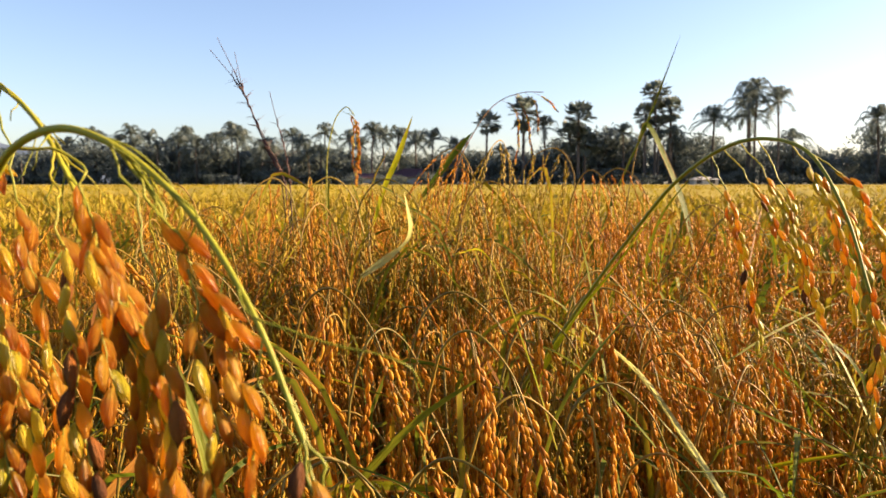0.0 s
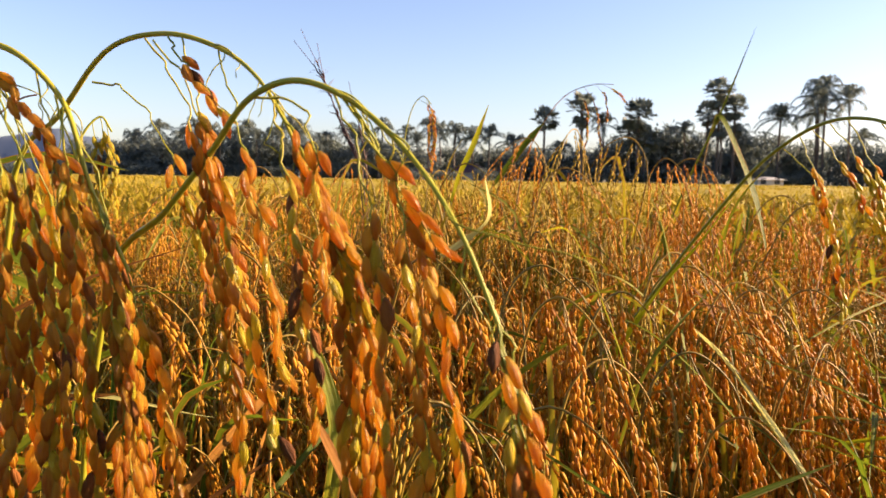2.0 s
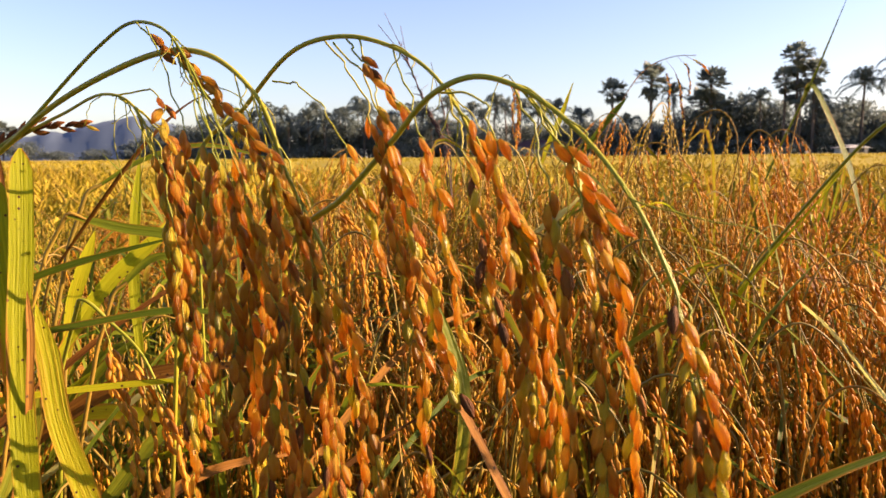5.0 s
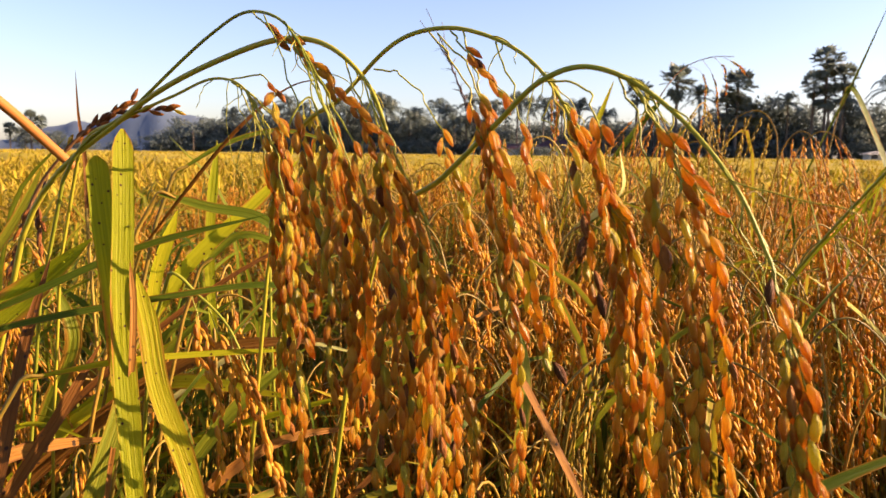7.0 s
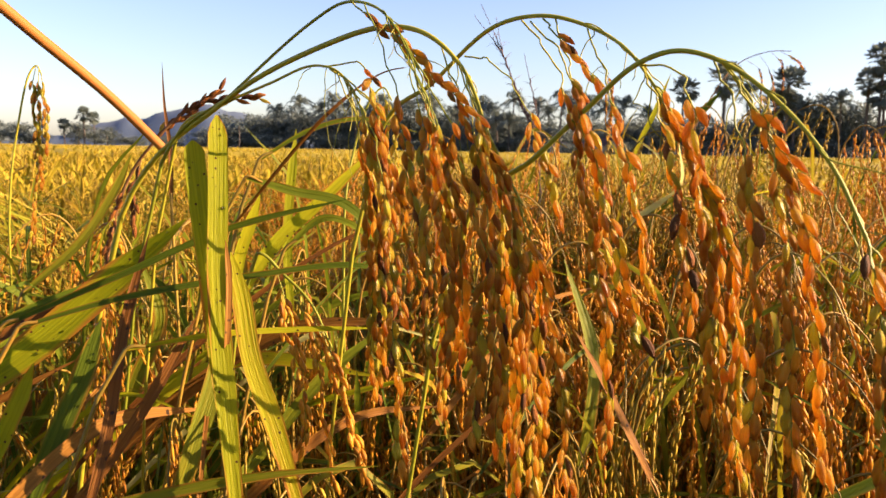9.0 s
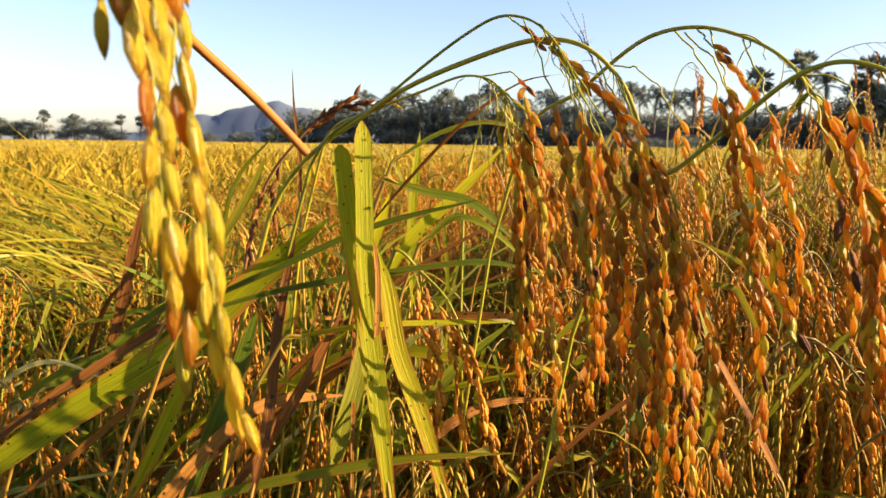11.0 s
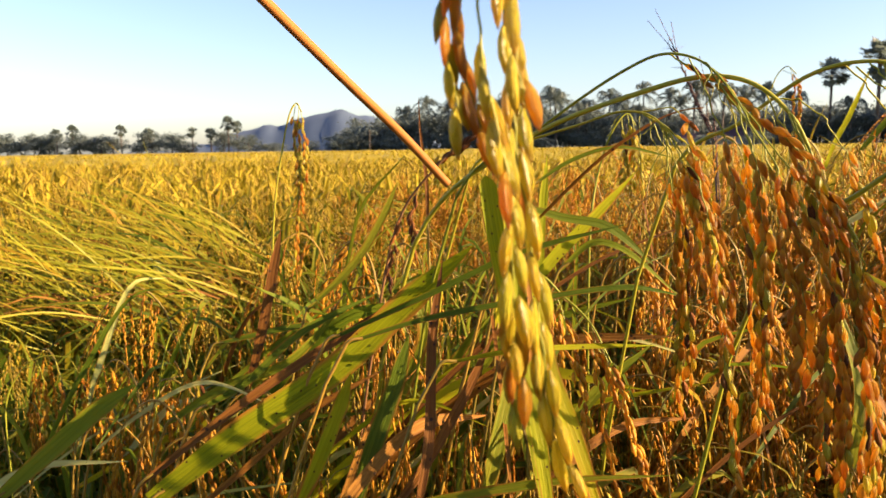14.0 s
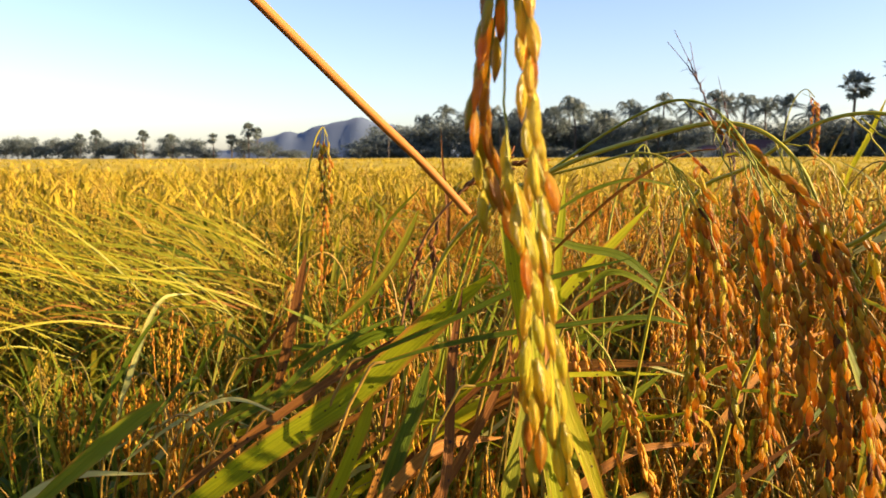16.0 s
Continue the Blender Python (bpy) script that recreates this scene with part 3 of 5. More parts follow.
def strand(owner, points, skip, size=1.0, dark=0.05, fresh=0.18, close=1.0, slim=1.0, joined=False):
    """One hanging branch of a panicle: a thread and its husks, set left and right in turn."""
    line = smooth_line(points, 8)
    n = np.arange(len(line))
    sway = (np.sin(n * 0.9 + pick.uniform(0, 6)) + 0.6 * np.sin(n * 1.9 + pick.uniform(0, 6))) * (0.0009 if slim == 1 else 0.0002) * np.minimum(n / 4, 1)
    line[:, 0] += sway
    line[:, 2] += np.roll(sway, 2) * 0.7 * np.minimum(n / 4, 1)
    s = Shape()
    tube(s, line, 0.0004, 0.00022, 4)
    branch = part("panicle_branch", s, bpy.data.materials[owner["stem_material"]], owner)
    share, at, d = along(line, 0.0039 * size * close)
    spin = pick.uniform(0, 6.28)
    whole = Shape()
    for k in range(len(at)):
        if share[k] < skip:
            continue
        spin += 3.14 + pick.uniform(-0.45, 0.75)
        turn = frame_to(d[k], spin)
        length = 0.0092 / slim ** 0.6 * size * pick.uniform(0.86, 1.1)
        roll = pick.random()
        tag = "dark" if roll < dark else ("fresh" if roll < dark + fresh else "ripe")
        tilt = pick.uniform(0.0, 0.10)
        axis = unit(turn @ np.array([math.sin(tilt), 0, math.cos(tilt)]))
        place = at[k] + turn @ np.array([0.0009, 0, 0]) * size
        if joined:
            v, q, t = SMALL
            whole.put((v * length) @ frame_to(axis, spin).T + place, q, t)
            continue
        g = new("grain", GRAINS[tag][pick.randrange(3)])
        g.parent = branch
        rot = Matrix(frame_to(axis, spin).tolist()).to_4x4()
        wide = pick.uniform(0.92, 1.12) * slim
        g.matrix_basis = Matrix.Translation(Vector(place)) @ rot @ Matrix.Diagonal((length * wide, length * wide, length, 1))
    if joined:
        tagged(part("ear", whole, M_CROP_GRAIN, branch), kind="stuff")


def threads(owner, count, seed, low=0.72):
    """Thin curly branches without grain that spring from a stalk's bend."""
    r, line = random.Random(seed), BENDS[owner.name]
    for i in range(count):
        k = int(len(line) * r.uniform(low, 0.97))
        p, ahead = line[k], unit(line[k] - line[k - 1])
        q, out, ln = [p], ahead + np.array([r.gauss(0, 0.3), r.gauss(0, 0.3), r.uniform(-0.4, 0.3)]), r.uniform(0.012, 0.05)
        for j in range(1, 9):
            out = unit(out + np.array([r.gauss(0, 0.42), r.gauss(0, 0.3), -0.30 + r.gauss(0, 0.3)]))
            q.append(q[-1] + out * ln / 8)
        s = Shape()
        tube(s, smooth_line(q, 3), 0.00030, 0.00016, 4)
        part("thread", s, bpy.data.materials[owner["stem_material"]], owner)


LEAF_FACE = (0.62, -0.72, 0.32)


def leaf(name, label, points, width, base, mat, sag=0.3, taper=0.25, face=None, dew=0):
    """A blade on its sheath, from the ground up."""
    ob = thing(name, label, "leaf", base, "long leaves close by")
    line = smooth_line(points, 8)
    s = Shape()
    face = unit(face) if face else unit(np.array(LEAF_FACE) + np.array([pick.uniform(-0.25, 0.4), 0, pick.uniform(-0.2, 0.3)]))
    if mat is M_STRAW:
        tube(s, line, width * 0.5, width * 0.36, 10)
    else:
        strip(s, line, width, face, 0.22 + sag * 0.3, twist=pick.uniform(-0.25, 0.25), taper=taper)
    blade = part("blade", s, mat, ob)
    s = Shape()
    tube(s, line[:-3] - face * 0.0004, max(width * 0.035, 0.0003), 0.0002, 4)
    part("midrib", s, mat, blade)
    for i in range(dew):
        k = int(len(line) * (0.35 + 0.62 * pick.random()))
        s, size = Shape(), pick.choice((0.0005, 0.0007, 0.001, 0.0013))
        v, q, t = husk(8, 4, 1.0, 1.0)
        across = unit(np.cross(line[k] - line[k - 1], face))
        s.put((v - (0, 0, 0.5)) * (2 * size, 2.4 * size, 1.6 * size) + line[k] + face * size * 0.5 + across * width * pick.uniform(-0.3, 0.3), q, t)
        part("dew_drop", s, M_DEW, blade)
    s = Shape()
    b, p = np.array(base), np.array(points[0])
    ahead = unit(np.array(points[1]) - p)
    tube(s, smooth_line([b, b * 0.4 + p * 0.6 - ahead * 0.06 + np.array([0, 0, 0.04 * abs(ahead[2])]), p, p + ahead * 0.01], 6), 0.0015, min(0.0009, width * 0.3), 6)
    part("sheath", s, M_CULM if mat is not M_STRAW else M_STRAW, ob)


def wild_grass(points):
    ob = thing("wild_grass", "thin dark seed head of wild grass against the sky", "grass", (points[0][0], points[0][1], 0), "wild grass stalks")
    line = smooth_line([(points[0][0], points[0][1], 0)] + points, 6)
    s = Shape()
    tube(s, line, 0.0013, 0.0005, 4)
    part("stem", s, M_SEED, ob)
    s = Shape()
    share, at, d = along(line, 0.0085)
    for k in range(len(at)):
        if 0.80 < share[k] < 0.95:
            v, q, t = husk(4, 2, 0.016, 0.0030)
            turn = frame_to(d[k], k * 2.4)
            s.put(v @ turn.T + at[k] + turn @ np.array([0.0004, 0, 0]), q, t)
    part("seed_head", s, M_SEED, ob)


low_stalks = []
# -- the heavy panicles that hang close before the lens --
tall = stalk('rice_stalk', 'golden ripe rice stalk arching over, heavy with hanging grain', [(-0.5, 0.28, 0.0), (-0.357, 0.233, 0.926), (-0.278, 0.212, 0.99), (-0.203, 0.175, 1.014), (-0.173, 0.166, 1.019), (-0.153, 0.159, 1.014), (-0.137, 0.156, 0.999), (-0.125, 0.149, 0.973), (-0.111, 0.144, 0.948)], 0.0017, 0.0006, M_STEM)
strand(tall, [(-0.148, 0.16, 1.01), (-0.137, 0.149, 0.986), (-0.127, 0.142, 0.959), (-0.117, 0.133, 0.912), (-0.113, 0.121, 0.856)], 0.12)
strand(tall, [(-0.139, 0.155, 1.001), (-0.125, 0.146, 0.971), (-0.111, 0.137, 0.93), (-0.103, 0.129, 0.884), (-0.1, 0.122, 0.844)], 0.15)
strand(tall, [(-0.125, 0.149, 0.973), (-0.111, 0.145, 0.944), (-0.099, 0.141, 0.911), (-0.094, 0.137, 0.886), (-0.088, 0.13, 0.844)], 0.3)
strand(tall, [(-0.13, 0.152, 0.984), (-0.118, 0.144, 0.957), (-0.109, 0.135, 0.92), (-0.107, 0.128, 0.897), (-0.106, 0.119, 0.849)], 0.15)
strand(tall, [(-0.137, 0.156, 0.999), (-0.127, 0.139, 0.973), (-0.121, 0.131, 0.941), (-0.122, 0.121, 0.906), (-0.121, 0.112, 0.867)], 0.2)
thin = stalk('rice_stalk', 'golden ripe rice stalk arching over, heavy with hanging grain', [(-0.47, 0.3, 0.0), (-0.323, 0.224, 0.958), (-0.27, 0.209, 0.995), (-0.215, 0.184, 1.025), (-0.194, 0.173, 1.031), (-0.178, 0.166, 1.027), (-0.165, 0.157, 1.015), (-0.155, 0.152, 1.0)], 0.0011, 0.0004, M_STEM)
strand(thin, [(-0.19, 0.169, 1.03), (-0.178, 0.163, 1.021), (-0.162, 0.159, 1.01), (-0.149, 0.153, 0.997), (-0.132, 0.144, 0.983), (-0.121, 0.139, 0.965)], 0.05)
strand(thin, [(-0.181, 0.16, 1.027), (-0.167, 0.154, 0.998), (-0.16, 0.147, 0.973), (-0.152, 0.14, 0.943), (-0.144, 0.135, 0.918)], 0.35)
strand(thin, [(-0.172, 0.161, 1.022), (-0.155, 0.146, 0.993), (-0.148, 0.138, 0.961), (-0.145, 0.132, 0.927), (-0.142, 0.125, 0.89)], 0.3)
strand(thin, [(-0.165, 0.157, 1.015), (-0.15, 0.141, 0.99), (-0.139, 0.135, 0.965), (-0.131, 0.128, 0.935), (-0.129, 0.121, 0.884)], 0.3)
strand(thin, [(-0.157, 0.152, 1.004), (-0.14, 0.14, 0.98), (-0.129, 0.13, 0.953), (-0.119, 0.123, 0.922), (-0.113, 0.114, 0.863)], 0.2)
strand(thin, [(-0.16, 0.152, 1.008), (-0.143, 0.133, 0.977), (-0.139, 0.126, 0.949), (-0.133, 0.121, 0.917), (-0.132, 0.117, 0.898)], 0.3)
side = stalk('rice_stalk', 'golden ripe rice stalk arching over, heavy with hanging grain', [(-0.45, 0.32, 0.0), (-0.315, 0.227, 0.973), (-0.281, 0.216, 0.989), (-0.241, 0.195, 0.999), (-0.214, 0.181, 1.005), (-0.199, 0.174, 1.002), (-0.189, 0.169, 0.993)], 0.001, 0.0004, M_STEM)
strand(side, [(-0.199, 0.174, 1.002), (-0.182, 0.17, 0.988), (-0.175, 0.165, 0.973), (-0.168, 0.159, 0.957), (-0.163, 0.152, 0.935)], 0.25)
strand(side, [(-0.195, 0.174, 0.999), (-0.186, 0.169, 0.986), (-0.178, 0.163, 0.966), (-0.169, 0.156, 0.937), (-0.159, 0.148, 0.901)], 0.2)
strand(side, [(-0.207, 0.177, 1.004), (-0.188, 0.176, 1.005), (-0.179, 0.166, 0.99), (-0.172, 0.16, 0.971)], 0.35)
strand(side, [(-0.189, 0.169, 0.993), (-0.172, 0.154, 0.964), (-0.164, 0.145, 0.925), (-0.159, 0.136, 0.888), (-0.152, 0.126, 0.845)], 0.25)
strand(side, [(-0.203, 0.175, 1.003), (-0.184, 0.173, 0.99), (-0.176, 0.169, 0.966), (-0.164, 0.163, 0.941), (-0.158, 0.155, 0.914)], 0.3)
strand(side, [(-0.192, 0.172, 0.995), (-0.183, 0.173, 0.976), (-0.177, 0.172, 0.954), (-0.173, 0.167, 0.926)], 0.25)
middle = stalk('rice_stalk', 'golden ripe rice stalk arching over, heavy with hanging grain', [(-0.33, 0.36, 0.0), (-0.192, 0.213, 0.976), (-0.16, 0.192, 0.998), (-0.128, 0.171, 1.019), (-0.108, 0.167, 1.022), (-0.09, 0.163, 1.017), (-0.075, 0.154, 1.007), (-0.065, 0.148, 0.994), (-0.055, 0.141, 0.976)], 0.0012, 0.0005, M_STEM)
strand(middle, [(-0.117, 0.17, 1.021), (-0.103, 0.164, 1.004), (-0.094, 0.157, 0.98), (-0.085, 0.149, 0.94), (-0.077, 0.143, 0.903), (-0.075, 0.135, 0.86)], 0.18)
strand(middle, [(-0.108, 0.167, 1.021), (-0.1, 0.16, 1.012), (-0.093, 0.157, 1.004), (-0.086, 0.156, 0.995)], 0.25)
strand(middle, [(-0.113, 0.167, 1.02), (-0.099, 0.161, 1.005), (-0.09, 0.153, 0.98), (-0.078, 0.146, 0.945), (-0.07, 0.142, 0.916), (-0.064, 0.139, 0.898)], 0.2)
strand(middle, [(-0.09, 0.163, 1.016), (-0.081, 0.154, 0.994), (-0.076, 0.15, 0.976), (-0.069, 0.145, 0.951), (-0.063, 0.14, 0.921)], 0.3)
strand(middle, [(-0.069, 0.15, 1.0), (-0.064, 0.141, 0.989), (-0.059, 0.134, 0.972), (-0.054, 0.127, 0.949), (-0.048, 0.122, 0.912)], 0.25, dark=0.3)
strand(middle, [(-0.066, 0.15, 0.996), (-0.054, 0.141, 0.976), (-0.046, 0.136, 0.953), (-0.042, 0.131, 0.924), (-0.042, 0.123, 0.88)], 0.12)
strand(middle, [(-0.069, 0.152, 1.001), (-0.062, 0.145, 0.99), (-0.051, 0.139, 0.968), (-0.04, 0.135, 0.951), (-0.034, 0.129, 0.917), (-0.029, 0.121, 0.86)], 0.08)
strand(middle, [(-0.055, 0.141, 0.976), (-0.046, 0.136, 0.958), (-0.037, 0.132, 0.938), (-0.034, 0.126, 0.91), (-0.034, 0.119, 0.869)], 0.1)
strand(middle, [(-0.144, 0.186, 1.009), (-0.133, 0.185, 1.007), (-0.12, 0.183, 0.994), (-0.11, 0.18, 0.972), (-0.098, 0.177, 0.94)], 0.45)
strand(middle, [(-0.103, 0.166, 1.021), (-0.096, 0.161, 1.0), (-0.091, 0.158, 0.987), (-0.083, 0.153, 0.959), (-0.079, 0.149, 0.934), (-0.076, 0.148, 0.919)], 0.25)
strand(middle, [(-0.071, 0.153, 1.003), (-0.059, 0.146, 0.984), (-0.048, 0.141, 0.964), (-0.041, 0.137, 0.941), (-0.038, 0.127, 0.889)], 0.15)
front = stalk('rice_stalk', 'golden ripe rice stalk arching over, heavy with hanging grain', [(-0.28, 0.34, 0.0), (-0.141, 0.188, 0.939), (-0.11, 0.167, 0.965), (-0.089, 0.153, 0.984), (-0.071, 0.137, 0.999), (-0.058, 0.132, 1.003), (-0.044, 0.127, 0.999), (-0.027, 0.121, 0.986), (-0.011, 0.111, 0.965), (-0.001, 0.105, 0.943)], 0.0013, 0.0006, M_STEM)
strand(front, [(-0.046, 0.129, 1.0), (-0.039, 0.126, 0.985), (-0.034, 0.122, 0.961), (-0.03, 0.117, 0.931), (-0.028, 0.106, 0.868)], 0.25)
strand(front, [(-0.044, 0.127, 0.999), (-0.033, 0.124, 0.984), (-0.023, 0.123, 0.969), (-0.016, 0.122, 0.959)], 0.35)
strand(front, [(-0.041, 0.127, 0.997), (-0.03, 0.124, 0.978), (-0.023, 0.118, 0.949), (-0.019, 0.113, 0.914), (-0.016, 0.105, 0.864)], 0.25)
strand(front, [(-0.041, 0.127, 0.997), (-0.027, 0.124, 0.97), (-0.017, 0.12, 0.949), (-0.011, 0.114, 0.914), (-0.008, 0.107, 0.869)], 0.2)
strand(front, [(-0.071, 0.137, 0.999), (-0.057, 0.136, 0.997), (-0.052, 0.131, 0.985), (-0.049, 0.129, 0.966), (-0.046, 0.126, 0.944)], 0.35)
strand(front, [(-0.001, 0.105, 0.943), (0.003, 0.1, 0.925), (0.004, 0.095, 0.903), (0.005, 0.09, 0.873)], 0.05)
strand(front, [(-0.004, 0.107, 0.951), (0.002, 0.105, 0.938), (0.006, 0.101, 0.918), (0.006, 0.096, 0.899), (0.01, 0.091, 0.871)], 0.25)
strand(front, [(0.0, 0.105, 0.939), (0.006, 0.099, 0.919), (0.011, 0.093, 0.888), (0.013, 0.09, 0.867)], 0.25)
for owner, seed, count, low in ((tall, 71, 3, 0.74), (thin, 72, 3, 0.80), (side, 73, 3, 0.78)):
    r, line = random.Random(seed), BENDS[owner.name]
    for i in range(count):
        p = line[int(len(line) * r.uniform(low, 0.98))]
        dx, dy, ln = r.uniform(0.008, 0.026), r.uniform(0.0, 0.03), r.uniform(0.12, 0.17)
        strand(owner, [p, p + (dx * 0.5, dy * 0.3, -ln * 0.18), p + (dx * 0.85, dy * 0.7, -ln * 0.5), p + (dx, dy, -ln)], r.uniform(0.12, 0.3), fresh=0.22)
threads(tall, 9, 61, 0.66)
threads(thin, 11, 62, 0.66)
threads(side, 8, 63, 0.66)
threads(middle, 11, 64, 0.6)
threads(front, 9, 65, 0.6)
# -- the small panicle behind, and the one that hangs nearest --
low = stalk('rice_stalk', 'small drooping rice panicle, golden, half hidden between leaves', [(-0.4, 0.36, 0.0), (-0.278, 0.247, 0.907), (-0.262, 0.249, 0.895), (-0.244, 0.246, 0.88), (-0.229, 0.24, 0.857)], 0.0012, 0.0006, M_STEM)
strand(low, [(-0.266, 0.248, 0.896), (-0.253, 0.242, 0.868), (-0.245, 0.237, 0.837), (-0.242, 0.23, 0.801)], 0.12, joined=True)
strand(low, [(-0.256, 0.249, 0.888), (-0.238, 0.239, 0.857), (-0.232, 0.235, 0.82), (-0.222, 0.227, 0.785)], 0.12, joined=True)
strand(low, [(-0.244, 0.246, 0.88), (-0.229, 0.239, 0.844), (-0.215, 0.233, 0.816), (-0.203, 0.226, 0.788)], 0.12, joined=True)
strand(low, [(-0.262, 0.249, 0.895), (-0.262, 0.246, 0.869), (-0.251, 0.24, 0.849), (-0.245, 0.235, 0.841)], 0.12, joined=True)
strand(low, [(-0.236, 0.241, 0.869), (-0.219, 0.234, 0.834), (-0.212, 0.228, 0.812), (-0.207, 0.227, 0.797)], 0.12, joined=True)
near = stalk('rice_stalk', 'yellow-green rice panicle hanging on a bent stem, very close', [(-0.38, -0.50, 0.0), (-0.37, -0.46, 0.80), (-0.32, -0.34, 1.08), (-0.26, -0.19, 1.17), (-0.225, -0.10, 1.16), (-0.206, -0.052, 1.10), (-0.203, -0.047, 1.078)], .0016, .0008, M_STEM)
HUNG = dict(dark=0.0, close=1.15, slim=0.78)
TOP = (-0.203, -0.047, 1.078)
strand(near, [TOP, (-0.194, -0.062, 1.022), (-0.192, -0.062, 1.0), (-0.191, -0.062, 0.986), (-0.188, -0.0615, 0.968), (-0.186, -0.0615, 0.949), (-0.184, -0.0615, 0.934), (-0.180, -0.0615, 0.921)], 0.04, size=1.1, fresh=0.93, **HUNG)
strand(near, [TOP, (-0.197, -0.067, 1.022), (-0.1955, -0.069, 1.004), (-0.192, -0.069, 0.989), (-0.190, -0.069, 0.979), (-0.190, -0.069, 0.968), (-0.189, -0.069, 0.955)], 0.55, size=1.1, fresh=0.8, **HUNG)
strand(near, [TOP, (-0.191, -0.068, 1.022), (-0.189, -0.071, 1.012), (-0.188, -0.071, 1.003), (-0.186, -0.071, 0.995)], 0.08, size=1.1, fresh=0.75, **HUNG)
strand(near, [(-0.190, -0.069, 0.966), (-0.1915, -0.066, 0.956), (-0.191, -0.066, 0.944)], 0.35, size=0.95, fresh=0.9, **HUNG)
strand(near, [(-0.190, -0.0685, 0.966), (-0.191, -0.064, 0.952), (-0.190, -0.064, 0.936)], 0.3, size=1.1, fresh=0.1, **HUNG)
strand(near, [TOP, (-0.204, -0.064, 1.024), (-0.2045, -0.066, 1.014), (-0.204, -0.066, 1.006), (-0.202, -0.066, 0.996)], 0.05, size=1.0, fresh=0.5, **HUNG)
strand(near, [TOP, (-0.203, -0.061, 1.022), (-0.203, -0.063, 1.013), (-0.202, -0.063, 1.004), (-0.198, -0.063, 0.992)], 0.05, size=1.1, fresh=0.1, **HUNG)
# -- panicles and grasses that stand above the crop --
beside = stalk('rice_stalk', 'golden ripe rice stalk arching over, heavy with hanging grain', [(0.02, 0.75, 0.0), (0.083, 0.573, 0.797), (0.126, 0.541, 0.886), (0.163, 0.487, 0.962), (0.177, 0.45, 0.993), (0.191, 0.401, 1.013), (0.201, 0.371, 1.015), (0.209, 0.345, 1.007), (0.214, 0.318, 0.979), (0.218, 0.3, 0.942)], 0.0016, 0.0007, M_STEM)
strand(beside, [(0.188, 0.421, 1.008), (0.195, 0.409, 0.983), (0.201, 0.395, 0.944), (0.206, 0.393, 0.915)], 0.2, fresh=0.6)
strand(beside, [(0.197, 0.401, 1.015), (0.206, 0.39, 0.999), (0.217, 0.377, 0.968), (0.224, 0.369, 0.932)], 0.25, fresh=0.6)
strand(beside, [(0.208, 0.361, 1.012), (0.217, 0.354, 0.996), (0.226, 0.342, 0.964), (0.231, 0.333, 0.926)], 0.15, fresh=0.6)
strand(beside, [(0.182, 0.43, 1.0), (0.195, 0.419, 0.984), (0.201, 0.406, 0.95), (0.209, 0.391, 0.899)], 0.25, fresh=0.6)
strand(beside, [(0.191, 0.411, 1.012), (0.202, 0.399, 0.994), (0.217, 0.387, 0.961), (0.224, 0.375, 0.94)], 0.3, fresh=0.6)
strand(beside, [(0.199, 0.381, 1.015), (0.208, 0.369, 0.991), (0.216, 0.361, 0.96), (0.223, 0.353, 0.921)], 0.3, fresh=0.6)
strand(beside, [(0.21, 0.34, 1.005), (0.221, 0.327, 0.975), (0.224, 0.315, 0.95), (0.226, 0.302, 0.91)], 0.1, fresh=0.6)
strand(beside, [(0.209, 0.345, 1.007), (0.227, 0.339, 0.993), (0.237, 0.327, 0.965), (0.242, 0.313, 0.929)], 0.15, fresh=0.6)
strand(beside, [(0.213, 0.324, 0.987), (0.221, 0.316, 0.956), (0.226, 0.308, 0.92), (0.222, 0.299, 0.88)], 0.1, fresh=0.6)
upright = stalk('rice_stalk', 'single rice panicle standing above the crop, bent at the tip', [(-0.14, 1.15, 0.0), (-0.158, 1.163, 0.987), (-0.154, 1.168, 1.052), (-0.14, 1.173, 1.101), (-0.126, 1.174, 1.113), (-0.112, 1.167, 1.099)], 0.0013, 0.0007, M_STEM)
strand(upright, [(-0.122, 1.173, 1.111), (-0.114, 1.165, 1.077), (-0.115, 1.156, 1.032), (-0.108, 1.153, 0.994)], 0.12)
strand(upright, [(-0.132, 1.173, 1.107), (-0.11, 1.161, 1.09), (-0.106, 1.158, 1.049), (-0.109, 1.149, 1.005)], 0.12)
strand(upright, [(-0.118, 1.173, 1.106), (-0.106, 1.159, 1.067), (-0.104, 1.155, 1.014)], 0.12)
arched = stalk('rice_stalk', 'dry dark panicle arched against the sky', [(0.02, 1.5, 0.0), (0.048, 1.523, 0.986), (0.09, 1.553, 1.092), (0.145, 1.589, 1.164), (0.2, 1.591, 1.186), (0.245, 1.591, 1.187)], 0.0016, 0.0007, M_DRYSTEM)
strand(arched, [(0.158, 1.589, 1.169), (0.184, 1.587, 1.149), (0.191, 1.582, 1.082), (0.184, 1.577, 1.034)], 0.2, dark=0.4)
strand(arched, [(0.182, 1.59, 1.181), (0.205, 1.577, 1.142), (0.217, 1.57, 1.07), (0.22, 1.555, 1.01)], 0.2, dark=0.4)
strand(arched, [(0.206, 1.591, 1.186), (0.228, 1.588, 1.161), (0.233, 1.584, 1.106)], 0.2, dark=0.4)
strand(arched, [(0.224, 1.591, 1.186), (0.257, 1.589, 1.167), (0.273, 1.587, 1.148)], 0.2, dark=0.4)
